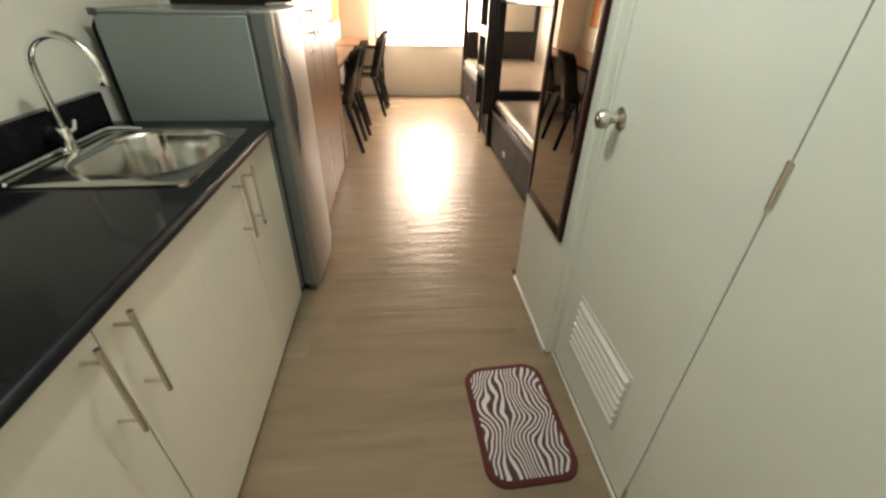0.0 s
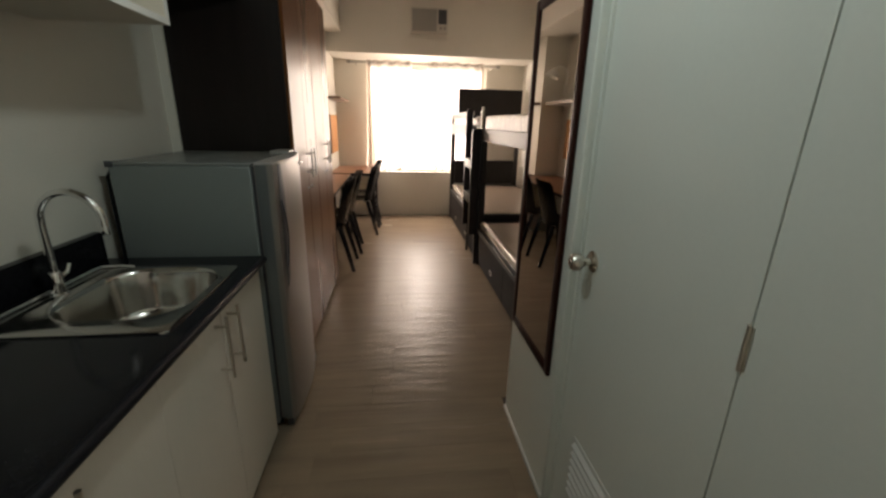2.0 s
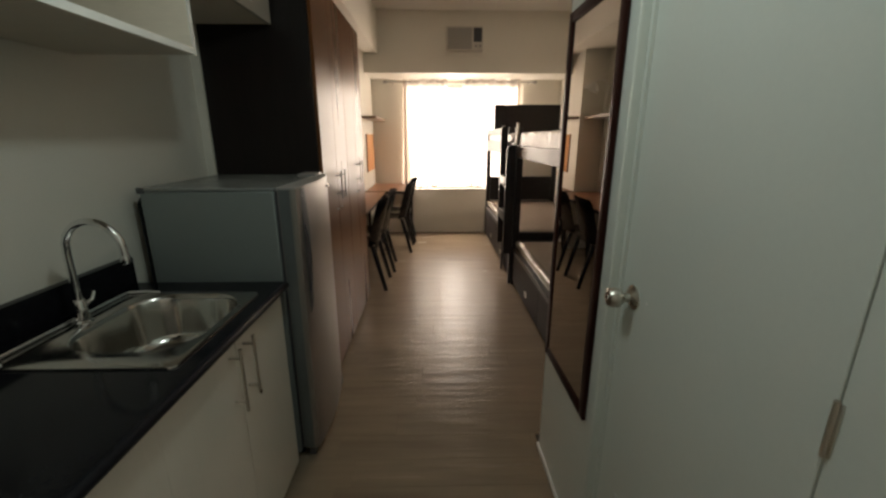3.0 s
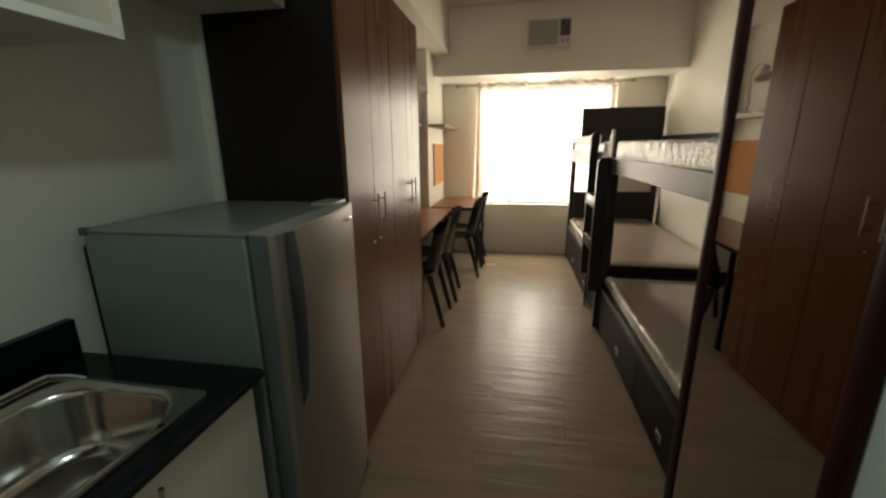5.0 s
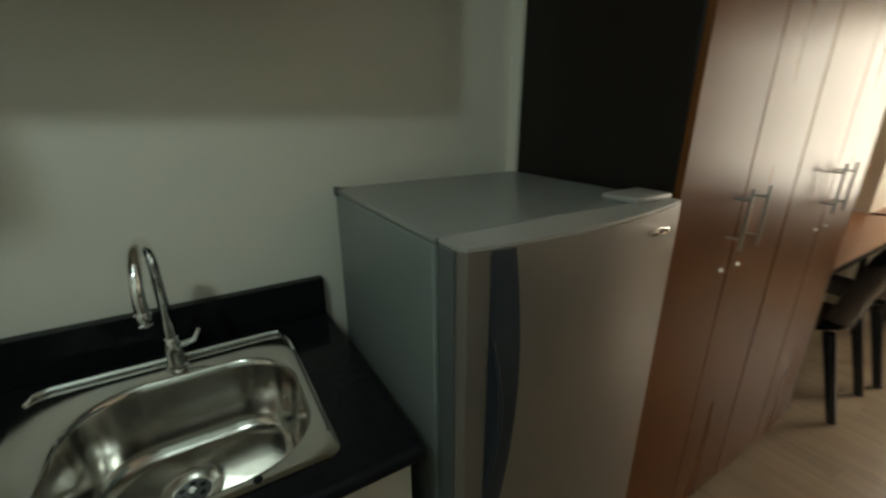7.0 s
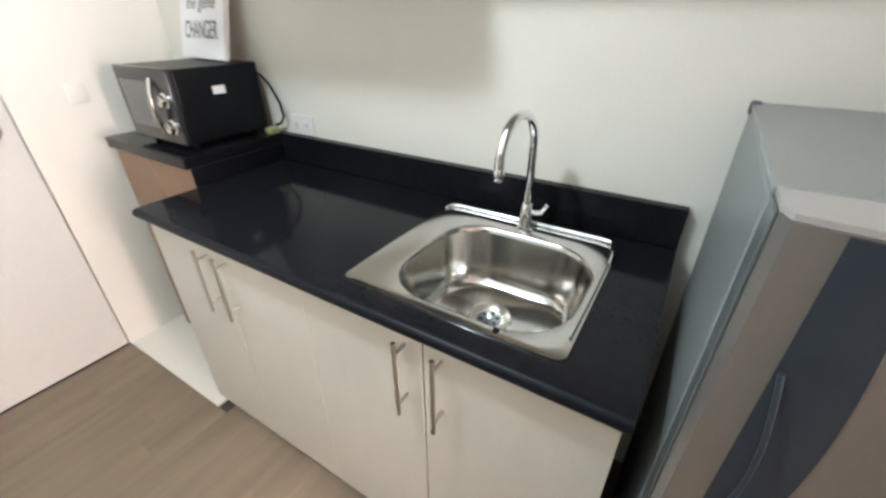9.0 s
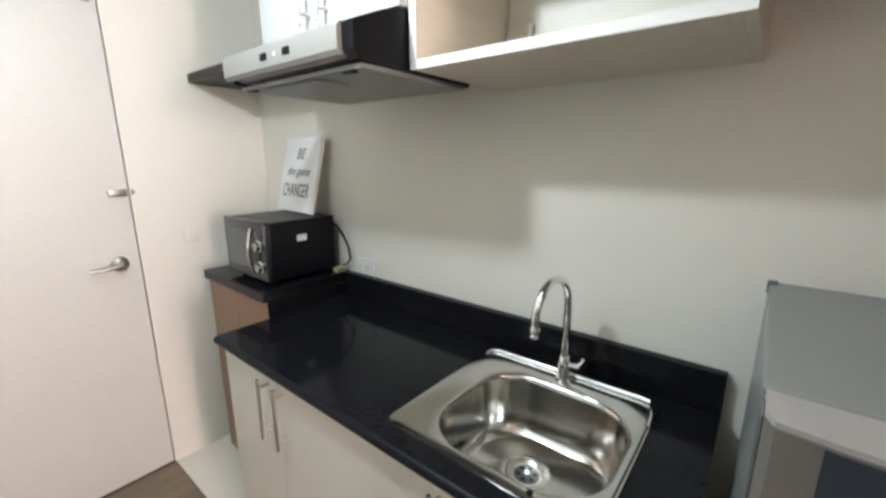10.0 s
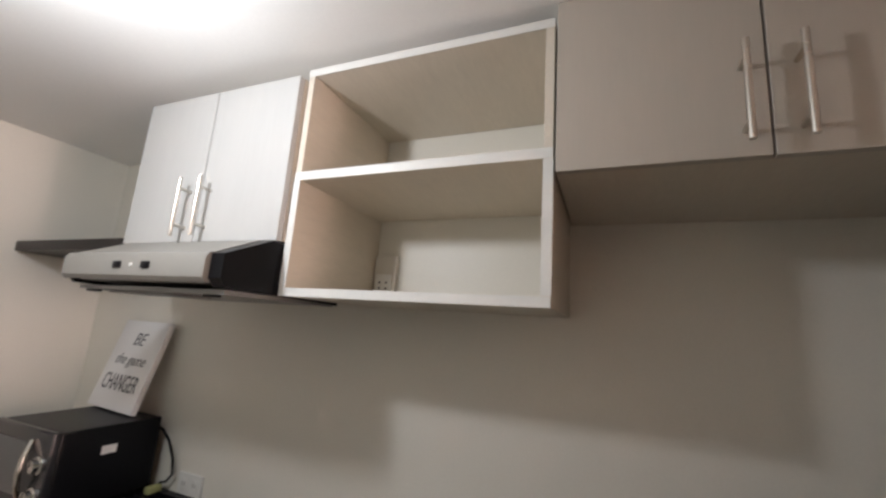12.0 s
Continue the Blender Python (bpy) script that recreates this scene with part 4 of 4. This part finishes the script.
def mattress(y0, y1, z0, z1, label, mt_top, crumple):
    m = thing("mattress", (2.43, (y0 + y1) / 2, z0), label, "mattress", "mattresses on the bunk beds")
    bm = boxed(1.962, y0, z0, 2.914, y1, z1, bevel=0.02, seg=3)
    bmesh.ops.subdivide_edges(bm, edges=[e for e in bm.edges if e.calc_length() > 0.3], cuts=14, use_grid_fill=True)
    for v in bm.verts:
        n = noise.noise(v.co * 5.0) * crumple + noise.noise(v.co * 17.0) * crumple * 0.5
        v.co.z += n if v.co.z > z0 + 0.03 else 0
        v.co.x += n if v.co.x < 2.0 else 0
    part("cover", bm, mt_top, m, angle=60)
    bm = bmesh.new()
    prof = [(1.9605, z0 + 0.006), (1.958, z0 + 0.3 * (z1 - z0)), (1.957, z0 + 0.6 * (z1 - z0)), (1.958, z1 - 0.016), (1.963, z1 - 0.002), (1.978, z1 + 0.005), (2.01, z1 + 0.006)]
    n, lines = 230, []
    for k in range(n + 1):
        y = y0 + 0.01 + (y1 - y0 - 0.02) * k / n
        line = []
        for q, (x, z) in enumerate(prof):
            p = Vector((x * 2, y * 1.6, z * 2)) * 13.0
            fold = abs(noise.noise(p)) + 0.6 * abs(noise.noise(p * 2.3))
            amp = min(crumple, 0.0035) * (2.2 if 0 < q < 6 else 0.5)
            line.append(bm.verts.new((x - amp * fold * (1 if q < 5 else 0.2), y, z + amp * fold * (0.9 if q > 2 else 0.0))))
        lines.append(line)
    for a, b in zip(lines, lines[1:]):
        for q in range(len(prof) - 1):
            bm.faces.new((a[q], a[q + 1], b[q + 1], b[q]))
    part("plastic_wrap", bm, wrap_white if crumple > 0.004 else wrap_film, m, "crumpled glossy clear wrap", angle=50)
    return m


mattress(0.275, 2.26, 0.3755, 0.445, "brown mattress wrapped in clear plastic on lower bunk", matt_cover, 0.003)
mattress(2.42, 4.41, 0.435, 0.505, "brown mattress wrapped in clear plastic on lower bunk", matt_cover, 0.003)
mattress(0.275, 2.26, 1.263, 1.445, "white patterned mattress in crumpled clear plastic on upper bunk", matt_plastic, 0.006)
mattress(2.42, 4.41, 1.263, 1.445, "white patterned mattress in crumpled clear plastic on upper bunk", matt_plastic, 0.006)


def ladder():
    l = thing("bunk_ladder", (1.90, 2.55, 0), "near-black wooden ladder with two broad side boards", "ladder")
    for y, x0, x1, top in ((2.300, 1.845, 1.929, 1.340), (2.765, 1.862, 1.930, 1.530)):
        out = [(x1, 0.31), (x1, top), (x0 + 0.035, top), (x0 + 0.012, top - 0.012), (x0, top - 0.04), (x0 - 0.004, 0.31)]
        part("side_board", prism(bmesh.new(), out, "y", y, y + 0.034), bed_espresso, l)
    part("foot", boxed(1.905, 2.303, 0.0, 1.929, 2.331, 0.3095, bevel=0.002), bed_espresso, l)
    part("foot", boxed(1.905, 2.768, 0.0, 1.929, 2.796, 0.3095, bevel=0.002), bed_espresso, l)
    for z in (0.60, 0.945):
        part("rung", boxed(1.862, 2.335, z, 1.925, 2.764, z + 0.090, bevel=0.006), bed_espresso, l)
    part("hand_post", boxed(1.935, 2.338, 1.3405, 1.957, 2.360, 1.535, bevel=0.003), brushed_nickel, l, "slim pale metal upright")


ladder()


def desk(x0, y0, x1, y1, label):
    d = thing("desk", ((x0 + x1) / 2, (y0 + y1) / 2, 0), label, "desk", "desks along the wall")
    part("top", boxed(x0, y0, 0.722, x1, y1, 0.750, bevel=0.003), desk_walnut, d, "reddish walnut laminate top")
    part("front_edge", boxed(x1 + 0.0005, y0, 0.722, x1 + 0.003, y1, 0.749), espresso, d)
    part("near_edge", boxed(x0, y0 - 0.004, 0.722, x1 + 0.003, y0 - 0.0005, 0.757, bevel=0.001), espresso, d, "dark end edge band")
    part("apron", boxed(x0 + 0.02, y0 + 0.05, 0.60, x0 + 0.038, y1 - 0.05, 0.721), espresso, d)
    for y in (y0 + 0.10, y1 - 0.042):
        for x in (x0 + 0.012, x1 - 0.032):
            lg = part("leg", boxed(x, y, 0.02, x + 0.03, y + 0.03, 0.7215, bevel=0.002), espresso, d)
            part("foot_cap", boxed(x - 0.003, y - 0.003, 0.0, x + 0.033, y + 0.033, 0.0195, bevel=0.002), black_plastic, lg)


desk(0.003, 1.945, 0.566, 3.60, "long walnut-topped desk on slim dark legs")
desk(0.305, 3.610, 0.852, 4.60, "walnut-topped desk on slim dark legs by the window")


def chair(at, turn, label):
    """Black plastic chair; it faces -x in its own axes."""
    c = thing("chair", (0, 0, 0), label, "chair", "chairs at the desks")
    bm = bmesh.new()
    nx, ny = 8, 8
    grid = []
    for i in range(nx + 1):
        for j in range(ny + 1):
            u, v = i / nx, j / ny * 2 - 1
            w = 0.205 - 0.018 * u
            grid.append(bm.verts.new((-0.21 + 0.365 * u, v * w, 0.445 + 0.012 * v * v - 0.018 * (1 - (2 * u - 1) ** 2) - (0.02 if i == 0 else 0))))
    for i in range(nx):
        for j in range(ny):
            k = i * (ny + 1) + j
            bm.faces.new((grid[k], grid[k + 1], grid[k + ny + 2], grid[k + ny + 1]))
    bmesh.ops.solidify(bm, geom=bm.faces[:], thickness=0.024)
    part("seat", bm, chair_plastic, c)
    bm = bmesh.new()
    grid = []
    for i in range(9):
        for j in range(9):
            u, v = i / 8, j / 8 * 2 - 1
            w = 0.205 - 0.010 * u - (0.03 if i == 8 else 0)
            grid.append(bm.verts.new((0.165 + 0.100 * u + 0.018 * u * u - 0.085 * v * v, v * w, 0.430 + 0.450 * u - 0.02 * v * v * (i == 8))))
    for i in range(8):
        for j in range(8):
            k = i * 9 + j
            bm.faces.new((grid[k], grid[k + 1], grid[k + 10], grid[k + 9]))
    bmesh.ops.solidify(bm, geom=bm.faces[:], thickness=0.026)
    part("backrest", bm, chair_plastic, c)
    for s in (-1, 1):
        part("back_leg", tube(bmesh.new(), [(0.235, s * 0.19, 0.0), (0.175, s * 0.185, 0.24), (0.125, s * 0.18, 0.43)], 0.019, 10, 0.025), chair_plastic, c)
        part("front_leg", tube(bmesh.new(), [(-0.215, s * 0.19, 0.0), (-0.17, s * 0.18, 0.435)], 0.018, 10, 0.024), chair_plastic, c)
    for o in (c,):
        o.matrix_basis = pose(*at, 0, 0, turn)
    return c


first = chair((0.476, 2.322, 0), 0, "glossy black plastic chair tucked under the desk")
for at, turn in (((0.497, 2.858, 0), 3), ((0.650, 3.640, 0), -2), ((0.668, 4.140, 0), 2)):
    copy_thing(first, pose(*at, 0, 0, turn))


def hutch_shelf(x0, y0, x1, y1, z, mt_board, label):
    s = thing("wall_shelf", ((x0 + x1) / 2, (y0 + y1) / 2, z), label, "shelf", "shelves above the desks")
    part("board", boxed(x0, y0, z, x1 - 0.0025, y1, z + 0.028, bevel=0.0015), mt_board, s)
    part("edge_band", boxed(x1 - 0.002, y0, z, x1, y1, z + 0.028, bevel=0.0005), shelf_brown, s, "brown edge band")


hutch_shelf(0.003, 1.95, 0.250, 3.600, 1.632, white_laminate, "white wall shelf above the long desk")
hutch_shelf(0.303, 3.640, 0.480, 4.60, 1.632, shelf_brown, "brown wall shelf on the column above the desk")


def pin_board(x, y0, y1, z0, z1):
    p = thing("pin_board", (x, (y0 + y1) / 2, z0), "orange-brown cork pin board on the wall", "pin board", "pin boards above the desks")
    part("board", boxed(x + 0.001, y0, z0, x + 0.012, y1, z1, bevel=0.002), cork, p)
    part("trim", boxed(x + 0.001, y0 - 0.012, z0 - 0.004, x + 0.016, y0 - 0.0005, z1 + 0.004, bevel=0.002), desk_walnut, p)


pin_board(0.30, 3.90, 4.52, 0.97, 1.45)
pin_board(0.0, 2.75, 3.45, 0.99, 1.46)
pin_board(0.0, 2.00, 2.64, 0.99, 1.46)


def desk_lamp(at, turn):
    d = thing("desk_lamp", (0, 0, 0), "white arched desk lamp standing on the wall shelf", "lamp", "desk lamps on the shelf")
    part("base", lathe(bmesh.new(), (0, 0, 0), (0, 0, 1), [(0.07, 0), (0.07, 0.012), (0.05, 0.022), (0.014, 0.03)], 24), white_plastic, d)
    pts = [(0, 0, 0.028), (0.012, 0, 0.10), (0.0, 0, 0.20), (-0.01, 0, 0.30)]
    pts += [(-0.01 + 0.09 * (1 - math.cos(a)), 0, 0.30 + 0.09 * math.sin(a)) for a in (math.pi * k / 10 for k in range(1, 9))]
    part("stem", tube(bmesh.new(), pts, 0.008, 10), white_plastic, d)
    ex, _, ez = pts[-1]
    part("shade", lathe(bmesh.new(), (ex - 0.004, 0, ez + 0.01), (0.35, 0, -1), [(0.020, 0), (0.036, 0.02), (0.066, 0.05), (0.078, 0.095), (0.074, 0.096), (0.060, 0.05), (0.02, 0.03)], 24), white_plastic, d)
    d.matrix_basis = pose(*at, 0, 0, turn)
    return d


dl = desk_lamp((0.11, 3.36, 1.661), 5)
for y, turn in ((3.08, -95), (2.80, -80)):
    copy_thing(dl, pose(0.12, y, 1.661, 0, 0, turn))

# curtains on their rod
rod = thing("curtain_rod", (1.6, 4.49, 2.13), "dark metal curtain rod with turned ends", "curtain rod")
part("pole", tube(bmesh.new(), [(0.535, 4.50, 2.148), (2.555, 4.50, 2.148)], 0.010, 12), grey_paint, rod)
for x, s in ((0.535, -1), (2.555, 1)):
    part("finial", lathe(bmesh.new(), (x, 4.50, 2.148), (s, 0, 0), [(0.011, 0), (0.018, 0.008), (0.022, 0.03), (0.014, 0.05), (0.004, 0.056)], 16), grey_paint, rod)
for x in (0.60, 2.49):
    part("bracket", tube(bmesh.new(), [(x, END - 0.001, 2.12), (x, 4.50, 2.135)], 0.006, 8), grey_paint, rod)


def curtain(xa, xb, folds, flare, mt_main, label, pull=0.0):
    c = thing("curtain", ((xa + xb) / 2, 4.50, 0.68), label, "curtain", "curtains at the window")
    bm = bmesh.new()
    nx, nz = folds * 12, 16
    rows = []
    for i in range(nz + 1):
        t = i / nz
        z = 2.185 - t * 1.50
        row = []
        for k in range(nx + 1):
            u = k / nx
            amp = 0.026 + 0.010 * t
            ph = 2 * math.pi * folds * u + 0.6 * math.sin(3 * t + 5 * u)
            x = xa + (xb - xa) * u + flare * t * t * (0.5 - u) * 0.16 + pull * t ** 6 * (u if pull < 0 else 1 - u)
            zz = z + (0.05 * max(0, math.sin(2 * math.pi * 1.3 * u + 1.0)) ** 3 if i == nz else 0)
            row.append(bm.verts.new((x, 4.50 + amp * math.sin(ph) + 0.012 * math.sin(9 * u + 2 * t), zz)))
        rows.append(row)
    for a, b in zip(rows, rows[1:]):
        for k in range(nx):
            bm.faces.new((a[k], a[k + 1], b[k + 1], b[k]))
    keep = [[v.co.copy() for v in r] for r in rows]
    part("cloth", bm, mt_main, c, angle=80)
    if mt_main is curtain_cloth:
        for n, lo, hi, f in (("heading_band", 0, 1, 0.0), ("hem", nz - 1, nz, 0.62)):
            hb_ = bmesh.new()
            strip = [[hb_.verts.new(Vector(p).lerp(q, g) + Vector((0, -0.003, 0))) for p, q in zip(keep[lo], keep[hi])] for g in (f, 1.0)]
            for k in range(nx):
                hb_.faces.new((strip[0][k], strip[0][k + 1], strip[1][k + 1], strip[1][k]))
            part(n, hb_, curtain_hem, c, "doubled cloth band", angle=80)
    if pull:
        eb = bmesh.new()
        ks = (nx - 3, nx) if pull < 0 else (0, 3)
        side = [[eb.verts.new(Vector(keep[i][k]) + Vector((0, -0.006, 0))) for k in ks] for i in range(nz - 3, nz + 1)]
        for a, b in zip(side, side[1:]):
            eb.faces.new((a[0], a[1], b[1], b[0]))
        part("side_hem", eb, curtain_edge, c, "doubled beige side edge")
    for k in range(folds * 2):
        u = (k + 0.5) / (folds * 2)
        x = xa + (xb - xa) * u
        pts = [(x, 4.50 + 0.021 * math.cos(a), 2.148 + 0.021 * math.sin(a)) for a in (2 * math.pi * j / 14 for j in range(15))]
        part("eyelet", tube(bmesh.new(), pts, 0.0045, 6, caps=False), chrome, c)


curtain(0.775, 1.365, 4, -0.35, curtain_cloth, "thin cream eyelet curtain glowing with daylight", -0.20)
curtain(1.58, 2.345, 5, 0.0, curtain_cloth, "thin cream eyelet curtain glowing with daylight", 0.14)
curtain(0.745, 0.80, 2, -0.75, curtain_edge, "gathered beige curtain edge beside the window")
curtain(2.335, 2.375, 2, 0.0, curtain_edge, "gathered beige curtain edge above the headboard")


def air_conditioner():
    a = thing("air_conditioner", (1.57, 3.95, 2.455), "white window air conditioner set in the beam", "air conditioner")
    x0, x1, z0, z1 = 1.328, 1.780, 2.428, 2.704
    part("surround", boxed(x0 - 0.03, 3.985, z0 - 0.05, x1 + 0.02, 3.9995, z1 + 0.02, bevel=0.003), wall_paint, a)
    part("casing", boxed(x0, 3.90, z0, x1, 3.984, z1, bevel=0.008), ac_casing, a)
    g = part("grille", boxed(x0 + 0.02, 3.894, z0 + 0.018, x0 + 0.315, 3.8995, z1 - 0.02, bevel=0.002), ac_grille, a)
    for k in range(13):
        z = z0 + 0.03 + k * 0.0172
        part("slat", boxed(x0 + 0.024, 3.888, z, x0 + 0.311, 3.8938, z + 0.007), ac_grille, g)
    v = part("air_outlet", boxed(x0 + 0.335, 3.896, z0 + 0.10, x1 - 0.018, 3.8995, z1 - 0.02, bevel=0.002), dark_grey_plastic, a)
    for k in range(5):
        xx = x0 + 0.345 + k * 0.0215
        part("vane", boxed(xx, 3.888, z0 + 0.105, xx + 0.004, 3.8955, z1 - 0.025), dark_grey_plastic, v)
    cp = part("control_panel", boxed(x0 + 0.335, 3.896, z0 + 0.018, x1 - 0.018, 3.8995, z0 + 0.09, bevel=0.002), ac_casing, a)
    for xx in (x0 + 0.365, x0 + 0.415):
        part("dial", lathe(bmesh.new(), (xx, 3.8958, z0 + 0.054), (0, -1, 0), [(0.017, 0), (0.016, 0.01), (0.012, 0.012)], 16), ac_grille, cp)


air_conditioner()

# ---- floor planks, laid across the room ----
PW, PL = 0.152, 0.915
rng = random.Random(4)
y = -2.10
while y < END - 0.01:
    far = 1.70 if y < -0.40 else (1.665 if y < 0.106 - PW * 0.5 else RIGHT)
    x = -rng.random() * PL
    while x < far:
        a, b = max(x, 0.605 if y < -1.45 else 0.0), min(x + PL, far)
        if b - a > 0.02:
            part("plank", boxed(a + 0.0001, y + 0.0001, -0.0078, b - 0.0001, min(y + PW, END) - 0.0001, 0.0, bevel=0.0003, seg=1), plank_vinyl, floor)
        x += PL
    y += PW
